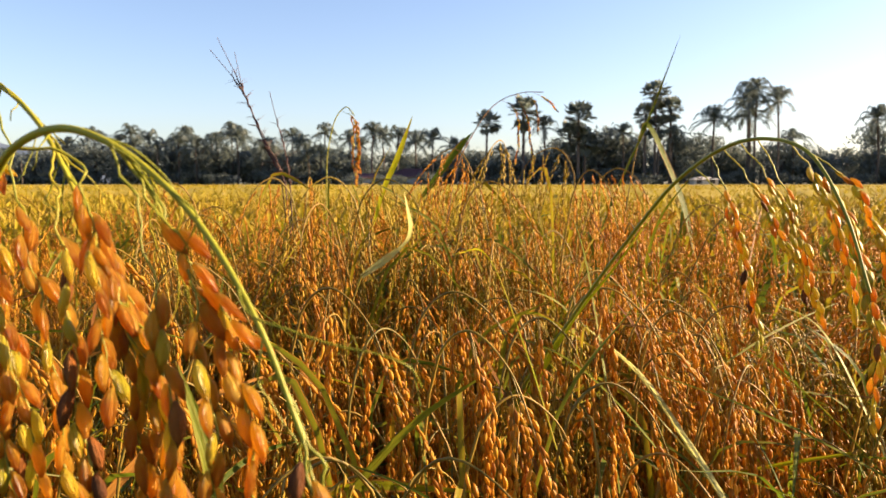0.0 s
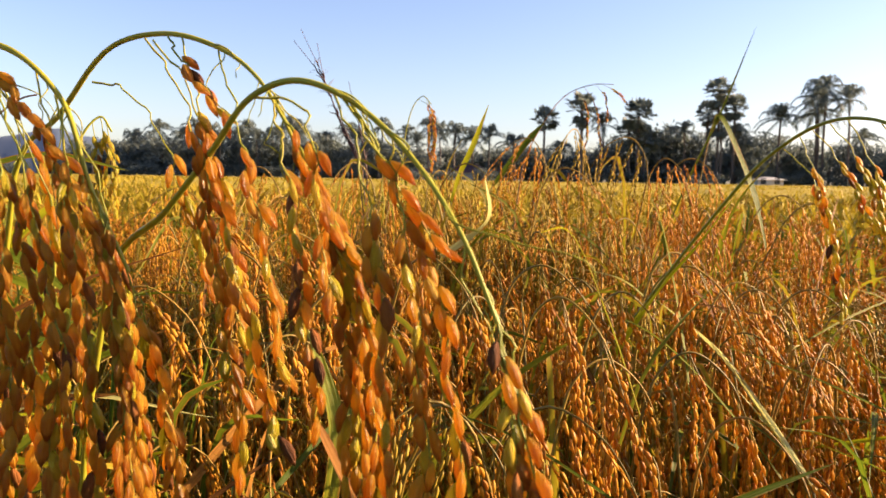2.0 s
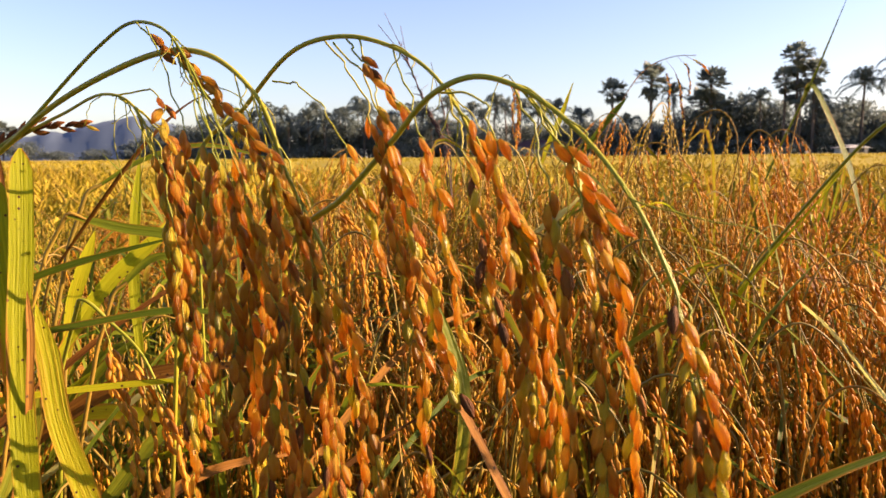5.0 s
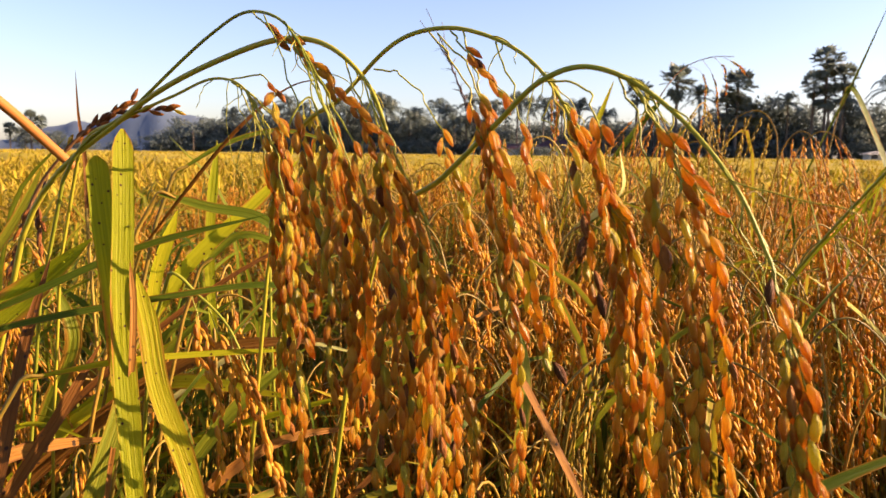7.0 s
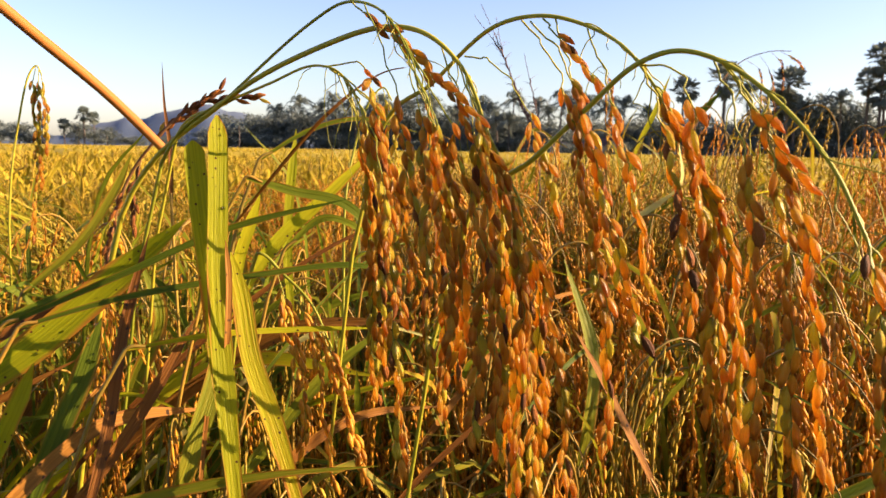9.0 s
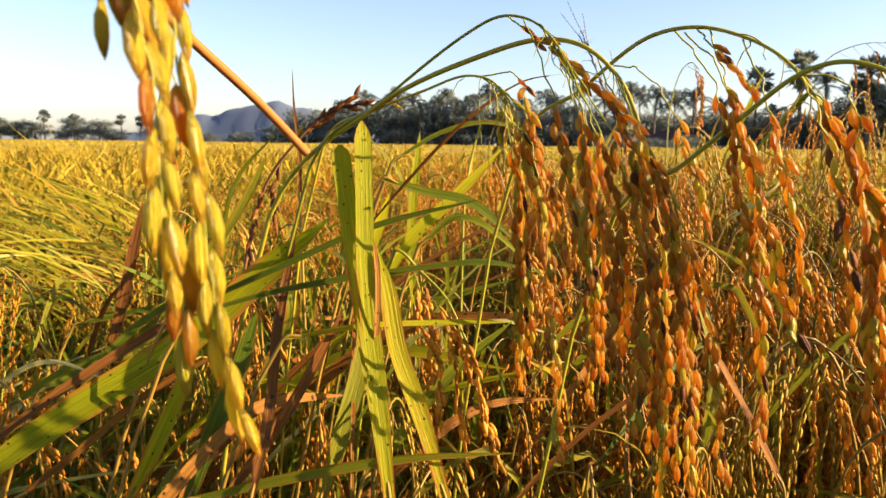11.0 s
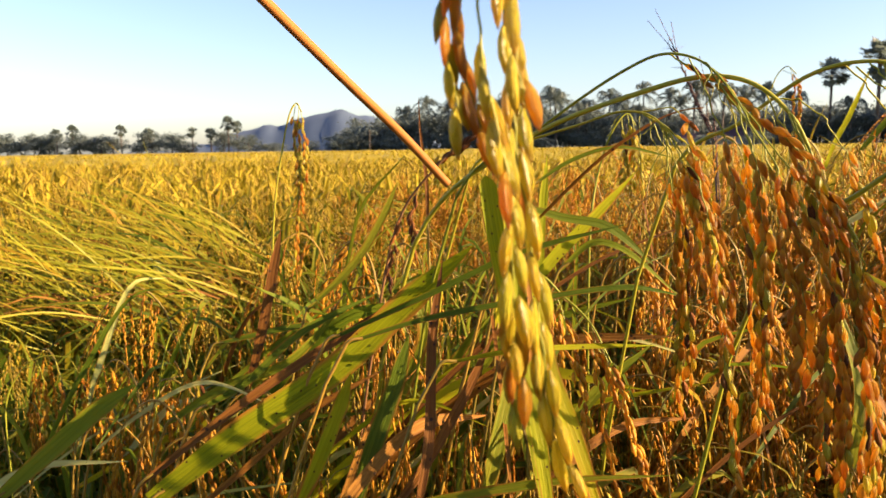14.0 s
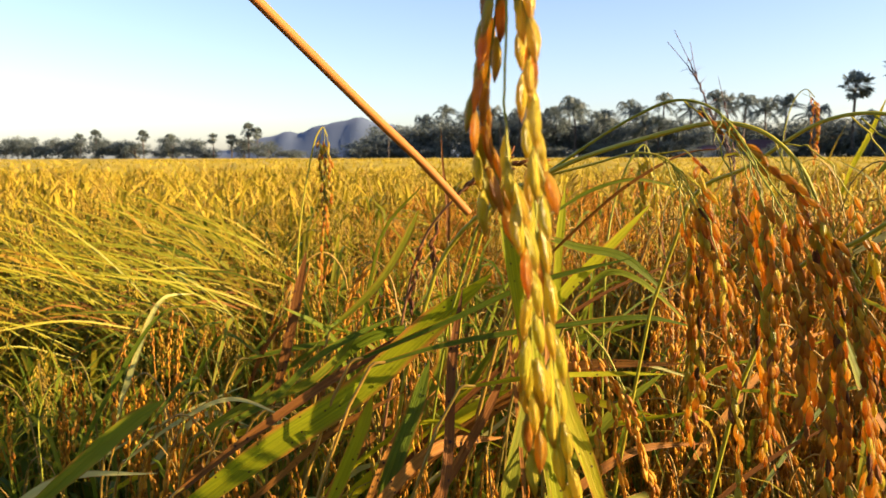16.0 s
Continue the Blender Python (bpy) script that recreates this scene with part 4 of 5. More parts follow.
backward = stalk('rice_stalk', 'slender rice panicle hanging from a thin bent tip', [(-0.62, 0.45, 0.0), (-0.58, 0.381, 0.897), (-0.566, 0.384, 0.99), (-0.557, 0.388, 1.026), (-0.553, 0.391, 1.032), (-0.548, 0.391, 1.024)], 0.001, 0.0006, M_STEM)
strand(backward, [(-0.551, 0.391, 1.031), (-0.548, 0.385, 0.995), (-0.544, 0.378, 0.953), (-0.542, 0.364, 0.89)], 0.08, fresh=0.4)
strand(backward, [(-0.555, 0.392, 1.031), (-0.554, 0.387, 1.011), (-0.548, 0.382, 0.974), (-0.541, 0.377, 0.937)], 0.08, fresh=0.4)
strand(backward, [(-0.549, 0.391, 1.026), (-0.542, 0.386, 1.0), (-0.538, 0.381, 0.963)], 0.08, fresh=0.4)
pale = stalk('rice_stalk', 'pale unripe rice panicle drooping behind the others', [(-0.26, 0.45, 0.0), (-0.271, 0.365, 0.914), (-0.266, 0.375, 0.971), (-0.254, 0.374, 1.003), (-0.246, 0.379, 1.012), (-0.24, 0.38, 1.003)], 0.0011, 0.0006, M_STEM)
strand(pale, [(-0.246, 0.378, 1.011), (-0.242, 0.377, 0.988), (-0.241, 0.367, 0.954)], 0.1, fresh=0.9)
strand(pale, [(-0.243, 0.379, 1.008), (-0.236, 0.374, 0.984), (-0.232, 0.365, 0.955)], 0.1, fresh=0.9)
strand(pale, [(-0.25, 0.376, 1.008), (-0.246, 0.374, 0.98), (-0.246, 0.366, 0.959)], 0.1, fresh=0.9)
withered = stalk('rice_stalk', 'withered brown panicle leaning along a green stem', [(-0.56, 0.3, 0.0), (-0.408, 0.281, 0.883), (-0.389, 0.282, 0.944), (-0.362, 0.281, 0.975), (-0.345, 0.286, 0.991), (-0.323, 0.292, 1.003)], 0.0013, 0.0007, M_DRYSTEM)
strand(withered, [(-0.389, 0.282, 0.944), (-0.393, 0.273, 0.921), (-0.393, 0.264, 0.894)], 0.1, dark=0.85)
strand(withered, [(-0.372, 0.283, 0.967), (-0.353, 0.284, 0.985), (-0.34, 0.287, 0.994), (-0.325, 0.291, 1.004)], 0.1, dark=0.85)
strand(withered, [(-0.376, 0.282, 0.963), (-0.378, 0.273, 0.938), (-0.372, 0.266, 0.915)], 0.1, dark=0.85)
strand(withered, [(-0.359, 0.282, 0.979), (-0.336, 0.288, 0.994), (-0.316, 0.292, 0.998), (-0.3, 0.296, 0.999)], 0.1, dark=0.85)
# -- leaves --
leaf('rice_leaf', 'broad yellow-green rice leaf with dew and small brown spots', [(-0.245, 0.162, 0.789), (-0.258, 0.176, 0.84), (-0.276, 0.2, 0.895), (-0.286, 0.219, 0.941), (-0.293, 0.232, 0.985)], 0.0108, (-0.25, 0.14, 0.0), M_LEAF_YELLOW, taper=0.06, dew=10)
leaf('rice_leaf', 'broad yellow-green rice leaf with dew and small brown spots', [(-0.248, 0.169, 0.785), (-0.268, 0.189, 0.854), (-0.287, 0.209, 0.909), (-0.297, 0.218, 0.944), (-0.304, 0.225, 0.971)], 0.0112, (-0.26, 0.15, 0.0), M_LEAF_YELLOW, taper=0.06)
leaf('rice_leaf', 'rice leaf, yellow-green, brown along one edge', [(-0.222, 0.185, 0.782), (-0.239, 0.191, 0.825), (-0.255, 0.196, 0.86), (-0.264, 0.203, 0.889), (-0.273, 0.209, 0.913)], 0.0105, (-0.21, 0.17, 0.0), M_LEAF_YELLOW)
leaf('rice_leaf', 'withered brown rice leaf with dark specks', [(-0.265, 0.187, 0.855), (-0.265, 0.191, 0.879), (-0.268, 0.198, 0.903), (-0.273, 0.204, 0.92)], 0.0032, (-0.25, 0.18, 0.0), M_LEAF_BROWN)
leaf('rice_leaf', 'broad yellow-green rice leaf with dew and small brown spots', [(-0.475, 0.11, 0.783), (-0.436, 0.144, 0.817), (-0.394, 0.19, 0.85), (-0.356, 0.226, 0.892), (-0.318, 0.238, 0.926)], 0.0185, (-0.56, 0.05, 0.0), M_LEAF_YELLOW, dew=16)
leaf('rice_leaf', 'withered brown rice leaf with dark specks', [(-0.486, 0.113, 0.79), (-0.444, 0.149, 0.829), (-0.402, 0.192, 0.863), (-0.369, 0.22, 0.885), (-0.349, 0.235, 0.902)], 0.006, (-0.57, 0.06, 0.0), M_LEAF_BROWN)
leaf('rice_leaf', 'broad yellow-green rice leaf with dew and small brown spots', [(-0.366, 0.156, 0.77), (-0.358, 0.176, 0.814), (-0.351, 0.189, 0.845), (-0.345, 0.198, 0.875)], 0.0115, (-0.36, 0.15, 0.0), M_LEAF_GREEN, dew=8)
leaf('rice_leaf', 'withered brown rice leaf with dark specks', [(-0.316, 0.143, 0.785), (-0.316, 0.162, 0.825), (-0.328, 0.195, 0.873), (-0.334, 0.226, 0.918)], 0.006, (-0.31, 0.13, 0.0), M_LEAF_BROWN)
leaf('rice_leaf', 'bright yellow-green rice leaf, folded', [(-0.405, 0.153, 0.765), (-0.396, 0.165, 0.792), (-0.386, 0.179, 0.827), (-0.382, 0.189, 0.849)], 0.0096, (-0.42, 0.14, 0.0), M_LEAF_YELLOW)
leaf('rice_leaf', 'withered brown rice leaf with dark specks', [(-0.337, 0.146, 0.78), (-0.321, 0.166, 0.807), (-0.306, 0.187, 0.841), (-0.293, 0.208, 0.878)], 0.006, (-0.33, 0.12, 0.0), M_LEAF_BROWN)
leaf('rice_leaf', 'withered brown rice leaf with dark specks', [(-0.468, 0.131, 0.764), (-0.438, 0.156, 0.793), (-0.408, 0.181, 0.823), (-0.364, 0.206, 0.85)], 0.0045, (-0.5, 0.12, 0.0), M_LEAF_BROWN)
leaf('rice_leaf', 'long green rice leaf', [(-0.291, 0.172, 0.776), (-0.287, 0.188, 0.806), (-0.284, 0.211, 0.846), (-0.284, 0.22, 0.868)], 0.0108, (-0.28, 0.2, 0.0), M_LEAF_GREEN)
leaf('rice_leaf', 'long green rice leaf', [(-0.278, 0.198, 0.777), (-0.262, 0.228, 0.802), (-0.241, 0.25, 0.833), (-0.21, 0.276, 0.862)], 0.0076, (-0.26, 0.26, 0.0), M_LEAF_GREEN)
leaf('rice_leaf', 'long green rice leaf', [(-0.3, 0.246, 0.864), (-0.279, 0.27, 0.909), (-0.256, 0.293, 0.937), (-0.229, 0.317, 0.97)], 0.008, (-0.36, 0.31, 0.0), M_LEAF_YELLOW)
leaf('rice_leaf', 'pale tip of a rice leaf', [(-0.296, 0.33, 0.846), (-0.302, 0.336, 0.9), (-0.302, 0.342, 0.941), (-0.3, 0.348, 0.981)], 0.007, (-0.33, 0.36, 0.0), M_LEAF_YELLOW)
leaf('rice_leaf', 'pale tip of a rice leaf', [(-0.321, 0.29, 0.853), (-0.318, 0.298, 0.896), (-0.313, 0.302, 0.915), (-0.307, 0.307, 0.937)], 0.0080, (-0.37, 0.32, 0.0), M_LEAF_YELLOW)
leaf('rice_leaf', 'long green rice leaf', [(-0.372, 0.169, 0.874), (-0.331, 0.191, 0.887), (-0.266, 0.22, 0.899), (-0.218, 0.242, 0.904), (-0.186, 0.257, 0.897)], 0.0038, (-0.46, 0.12, 0.0), M_LEAF_GREEN)
leaf('rice_leaf', 'long green rice leaf', [(-0.315, 0.177, 0.865), (-0.279, 0.2, 0.87), (-0.241, 0.229, 0.869), (-0.204, 0.249, 0.868)], 0.0034, (-0.38, 0.12, 0.0), M_LEAF_YELLOW)
leaf('rice_leaf', 'long green rice leaf', [(-0.395, 0.182, 0.87), (-0.339, 0.205, 0.897), (-0.286, 0.233, 0.923), (-0.225, 0.261, 0.94)], 0.0038, (-0.48, 0.15, 0.0), M_LEAF_GREEN)
leaf('rice_leaf', 'long green rice leaf', [(-0.269, 0.263, 0.907), (-0.249, 0.272, 0.926), (-0.232, 0.277, 0.923), (-0.193, 0.286, 0.89)], 0.0043, (-0.33, 0.3, 0.0), M_LEAF_GREEN)
leaf('rice_leaf', 'withered brown rice leaf with dark specks', [(-0.305, 0.263, 0.917), (-0.274, 0.254, 0.948), (-0.231, 0.237, 0.985), (-0.193, 0.217, 1.005), (-0.169, 0.201, 1.007)], 0.0020, (-0.5, 0.34, 0.0), M_LEAF_BROWN)
leaf('rice_leaf', 'long green rice leaf', [(-0.646, 0.13, 0.742), (-0.614, 0.155, 0.776), (-0.591, 0.175, 0.801), (-0.569, 0.192, 0.819)], 0.0134, (-0.68, 0.18, 0.0), M_LEAF_GREEN)
leaf('rice_leaf', 'withered brown rice leaf with dark specks', [(-0.528, 0.269, 0.795), (-0.519, 0.279, 0.841), (-0.513, 0.289, 0.888), (-0.508, 0.296, 0.925)], 0.0081, (-0.55, 0.28, 0.0), M_LEAF_BROWN)
leaf('rice_leaf', 'spiky dry leaf tip standing upright', [(-0.399, 0.345, 0.923), (-0.402, 0.35, 0.965), (-0.407, 0.352, 0.998), (-0.41, 0.355, 1.029)], 0.004, (-0.4, 0.4, 0.0), M_LEAF_BROWN, taper=0.9)
leaf('rice_leaf', 'long green rice leaf', [(-0.475, 0.28, 0.864), (-0.443, 0.3, 0.899), (-0.424, 0.314, 0.935), (-0.414, 0.322, 0.962)], 0.0065, (-0.5, 0.32, 0.0), M_LEAF_GREEN)
leaf('rice_leaf', 'withered brown rice leaf with dark specks', [(-0.047, 0.279, 0.776), (-0.064, 0.28, 0.808), (-0.081, 0.29, 0.836), (-0.098, 0.3, 0.862)], 0.0065, (-0.07, 0.3, 0.0), M_LEAF_BROWN)
leaf('rice_leaf', 'long green rice leaf', [(-0.096, 0.308, 0.761), (-0.089, 0.315, 0.802), (-0.089, 0.33, 0.841), (-0.11, 0.344, 0.899)], 0.0096, (-0.13, 0.36, 0.0), M_LEAF_GREEN)
leaf('rice_leaf', 'broad yellow-green rice leaf with dew and small brown spots', [(-0.422, 0.29, 0.739), (-0.402, 0.302, 0.803), (-0.388, 0.311, 0.848), (-0.403, 0.313, 0.885)], 0.0108, (-0.42, 0.24, 0.0), M_LEAF_GREEN)
leaf('rice_leaf', 'pale dew-wet rice leaf hanging over', [(0.222, 0.45, 0.767), (0.203, 0.493, 0.802), (0.184, 0.556, 0.837), (0.149, 0.625, 0.868)], 0.0170, (0.22, 0.4, 0.0), M_LEAF_PALE, taper=0.3, dew=12, face=(0.78, -0.5, 0.38))
leaf('rice_leaf', 'yellow-green rice leaf leaning along a stalk', [(0.083, 0.573, 0.795), (0.106, 0.557, 0.844), (0.128, 0.541, 0.888), (0.153, 0.51, 0.932), (0.173, 0.459, 0.984)], 0.009, (0.04, 0.72, 0.0), M_LEAF_YELLOW, taper=0.8)
leaf('rice_leaf', 'bleached rice leaf curling over', [(-0.066, 0.812, 0.886), (-0.033, 0.814, 0.911), (-0.012, 0.806, 0.934), (-0.016, 0.8, 0.982)], 0.0105, (-0.1, 0.8, 0.0), M_LEAF_PALE, face=(0.85, -0.35, 0.35))
leaf('rice_leaf', 'long green rice leaf', [(0.274, 1.23, 0.853), (0.325, 1.251, 0.977), (0.379, 1.271, 1.092), (0.439, 1.284, 1.248)], 0.004, (0.24, 1.2, 0.0), M_LEAF_GREEN)
leaf('rice_leaf', 'long green rice leaf', [(0.366, 1.268, 1.065), (0.379, 1.271, 1.092), (0.412, 1.255, 1.025), (0.438, 1.238, 0.949), (0.456, 1.209, 0.845)], 0.014, (0.28, 1.22, 0.0), M_LEAF_GREEN)
leaf('rice_leaf', 'green rice leaf tip against the sky', [(-0.01, 1.271, 0.967), (0.019, 1.274, 1.006), (0.049, 1.278, 1.046), (0.079, 1.281, 1.08)], 0.0129, (-0.05, 1.3, 0.0), M_LEAF_GREEN)
leaf('rice_leaf', 'yellow rice leaf tip against the sky', [(-0.076, 1.067, 0.929), (-0.059, 1.072, 0.987), (-0.042, 1.075, 1.025), (-0.017, 1.081, 1.091)], 0.0096, (-0.1, 1.1, 0.0), M_LEAF_YELLOW)
wet = stalk('rice_stalk', 'small dew-wet rice panicle hanging in the shade', [(-0.66, 0.22, 0.0), (-0.594, 0.225, 0.714), (-0.591, 0.239, 0.807), (-0.582, 0.248, 0.845), (-0.574, 0.252, 0.842)], 0.0009, 0.0004, M_STEM)
strand(wet, [(-0.58, 0.249, 0.845), (-0.572, 0.248, 0.807), (-0.572, 0.238, 0.772), (-0.569, 0.228, 0.732)], 0.25, fresh=0.3)
strand(wet, [(-0.575, 0.251, 0.843), (-0.56, 0.248, 0.804), (-0.554, 0.239, 0.76), (-0.554, 0.234, 0.719)], 0.25, fresh=0.3)
wet = stalk('rice_stalk', 'small dew-wet rice panicle hanging in the shade', [(-0.85, 0.22, 0.0), (-0.786, 0.241, 0.669), (-0.792, 0.251, 0.766), (-0.769, 0.266, 0.799), (-0.739, 0.28, 0.799)], 0.0009, 0.0004, M_STEM)
strand(wet, [(-0.769, 0.266, 0.797), (-0.761, 0.266, 0.766), (-0.757, 0.257, 0.73)], 0.25, fresh=0.3)
strand(wet, [(-0.754, 0.273, 0.799), (-0.743, 0.269, 0.768), (-0.741, 0.258, 0.721)], 0.25, fresh=0.3)
strand(wet, [(-0.742, 0.279, 0.799), (-0.72, 0.275, 0.775), (-0.72, 0.27, 0.743)], 0.25, fresh=0.3)
# -- low panicles in the sunk part of the crop --
low_stalks.append((-0.809, 0.271, 0.772, 3.3))
low_stalks.append((-0.811, 0.337, 0.777, 2.9))
low_stalks.append((-0.686, 0.285, 0.787, 0.1))
low_stalks.append((-0.625, 0.270, 0.803, 3.0))
low_stalks.append((-0.561, 0.232, 0.802, 0.4))
low_stalks.append((-0.723, 0.242, 0.758, 0.2))
low_stalks.append((-0.511, 0.211, 0.802, 3.2))
leaf('rice_leaf', 'long green rice leaf', [(-0.523, 0.203, 0.8), (-0.496, 0.229, 0.818), (-0.468, 0.258, 0.85), (-0.423, 0.304, 0.877)], 0.006, (-0.6, 0.24, 0.0), M_LEAF_GREEN)
leaf('rice_leaf', 'long green rice leaf', [(-0.556, 0.208, 0.785), (-0.518, 0.229, 0.811), (-0.475, 0.252, 0.829), (-0.448, 0.292, 0.868)], 0.007, (-0.62, 0.26, 0.0), M_LEAF_GREEN)
leaf('rice_leaf', 'long green rice leaf', [(-0.293, 0.263, 0.95), (-0.269, 0.274, 0.942), (-0.241, 0.286, 0.935), (-0.212, 0.296, 0.909)], 0.006, (-0.36, 0.3, 0.0), M_LEAF_GREEN)
leaf('rice_leaf', 'long green rice leaf', [(-0.296, 0.285, 0.96), (-0.269, 0.301, 0.979), (-0.241, 0.315, 0.987), (-0.205, 0.331, 0.979)], 0.003, (-0.36, 0.33, 0.0), M_LEAF_GREEN)
# -- dry stems and leaves that lean across the crop beyond --
for p, w, mat in (([(0.107, 0.50, 0.751), (0.079, 0.56, 0.815), (0.038, 0.62, 0.884)], 0.0050, M_LEAF_BROWN),
                  ([(0.176, 0.52, 0.743), (0.146, 0.56, 0.782), (0.11, 0.60, 0.827)], 0.0040, M_LEAF_BROWN),
                  ([(0.174, 0.58, 0.769), (0.109, 0.62, 0.835), (0.037, 0.66, 0.892)], 0.0026, M_LEAF_BROWN),
                  ([(0.228, 0.66, 0.812), (0.213, 0.69, 0.853), (0.196, 0.72, 0.878)], 0.0080, M_LEAF_BROWN),
                  ([(0.257, 0.62, 0.856), (0.182, 0.63, 0.866), (0.112, 0.64, 0.871)], 0.0022, M_LEAF_BROWN),
                  ([(0.28, 0.56, 0.784), (0.238, 0.58, 0.801), (0.20, 0.60, 0.816)], 0.0035, M_LEAF_BROWN),
                  ([(0.185, 0.80, 0.833), (0.146, 0.80, 0.864), (0.085, 0.80, 0.878)], 0.0028, M_LEAF_PALE),
                  ([(0.225, 0.46, 0.768), (0.221, 0.48, 0.777), (0.177, 0.50, 0.829)], 0.0045, M_LEAF_PALE)):
    leaf('rice_leaf', 'thin dry rice leaf leaning across the crop' if mat is M_LEAF_BROWN else 'thin bleached rice leaf leaning across the crop', p, w, (p[0][0] + 0.04, p[0][1] - 0.02, 0.0), mat, taper=0.7)
for p, w in (([(-0.05, 0.42, 0.80), (-0.017, 0.42, 0.803), (0.015, 0.43, 0.797), (0.049, 0.44, 0.79)], 0.008), ([(0.347, 0.52, 0.788), (0.279, 0.52, 0.777), (0.223, 0.52, 0.765)], 0.0035), ([(0.334, 0.54, 0.749), (0.274, 0.56, 0.769), (0.225, 0.58, 0.771)], 0.0035)):
    leaf('rice_leaf', 'yellow-green rice leaf lying low across the crop', p, w, (p[0][0] + 0.03, p[0][1], 0.0), M_LEAF_YELLOW, taper=0.6)
# -- the broken straw --
leaf('dry_straw', 'thick dry brown straw leaning across, speckled', [(-0.64, -0.22, 0.72), (-0.63, -0.20, 1.02), (-0.55, -0.10, 1.22), (-0.472, -0.029, 1.205), (-0.442, 0.045, 1.15), (-0.412, 0.119, 1.09), (-0.382, 0.193, 1.03), (-0.365, 0.235, 0.997), (-0.345, 0.262, 0.964)], 0.0078, (-0.64, -0.22, 0.0), M_STRAW, sag=0.0)
# -- wild grass seed heads --
wild_grass([(-0.241, 1.223, 0.987), (-0.269, 1.229, 1.053), (-0.305, 1.237, 1.143), (-0.35, 1.245, 1.235)])
wild_grass([(-0.241, 1.223, 0.987), (-0.277, 1.231, 1.072), (-0.309, 1.237, 1.147), (-0.362, 1.243, 1.215)])
wild_grass([(-0.236, 1.223, 0.987), (-0.269, 1.23, 1.062), (-0.305, 1.237, 1.143), (-0.321, 1.243, 1.211)])
wild_grass([(-0.237, 1.272, 0.977), (-0.248, 1.279, 1.053), (-0.261, 1.283, 1.1), (-0.274, 1.288, 1.151)])


# -- leaves and small panicles in the tangle under the near stalks --
def tangle(count, lo, hi, seed, lean, widths=(0.0025, 0.0035, 0.0045, 0.006, 0.0075), long=1.0, steep=0.02):
    """Long leaves that lean across one another, low in the near crop."""
    r = random.Random(seed)
    kinds = [("withered brown rice leaf in the tangle", M_LEAF_BROWN), ("green rice leaf in the tangle", M_LEAF_GREEN),
             ("yellowing rice leaf in the tangle", M_LEAF_YELLOW), ("green rice leaf in the tangle", M_LEAF_GREEN), ("dry pale rice leaf in the tangle", M_LEAF_PALE)]
    for i in range(count):
        x, y = r.uniform(lo[0], hi[0]), r.uniform(lo[1], hi[1])
        a = math.radians(lean + r.gauss(0, 38))
        ln, rise = long * r.uniform(0.14, 0.34), r.uniform(steep, 0.22)
        z = r.uniform(lo[2], hi[2]) - rise * 0.5
        out = (math.cos(a) * ln, math.sin(a) * ln * 0.6)
        p = [(x - out[0] * 0.5, y - out[1] * 0.5, z), (x - out[0] * 0.15, y - out[1] * 0.15, z + rise * 0.5),
             (x + out[0] * 0.2, y + out[1] * 0.2, z + rise * 0.85), (x + out[0] * 0.55, y + out[1] * 0.55, z + rise * r.uniform(0.75, 1.15))]
        label, mat = kinds[r.choice((0, 0, 0, 1, 1, 2, 2, 3, 3, 4))]
        leaf("rice_leaf", label, p, r.choice(widths), (p[0][0] - out[0] * 0.2, p[0][1], 0.0), mat, taper=r.uniform(0.2, 0.7))


def small_stalk(x, y, top, az, seed, fresh=0.15, strands=4, long=1.0):
    """A drooping stalk with a few short strands."""
    r = random.Random(seed)
    c, s_ = math.cos(az), math.sin(az)
    k = [(x, y, 0.0), (x + 0.01 * c, y + 0.01 * s_, top * 0.6), (x + 0.03 * c, y + 0.03 * s_, top - 0.02), (x + 0.055 * c, y + 0.055 * s_, top),
         (x + 0.085 * c, y + 0.085 * s_, top - 0.02), (x + 0.105 * c, y + 0.105 * s_, top - 0.06)]
    ob = stalk("rice_stalk", "smaller rice stalk bowed over with ripe grain", k, 0.0013, 0.0005, M_CULM)
    for i in range(strands):
        p = k[3 + i % 3]
        dx, dy, ln = c * r.uniform(0, 0.035) + r.gauss(0, 0.012), s_ * r.uniform(0, 0.035) + r.gauss(0, 0.012), long * r.uniform(0.09, 0.15)
        strand(ob, [p, (p[0] + dx * 0.7, p[1] + dy * 0.7, p[2] - ln * 0.3), (p[0] + dx, p[1] + dy, p[2] - ln * 0.65), (p[0] + dx * 1.1, p[1] + dy * 1.1, p[2] - ln)], 0.1, fresh=fresh, close=1.0, joined=True)


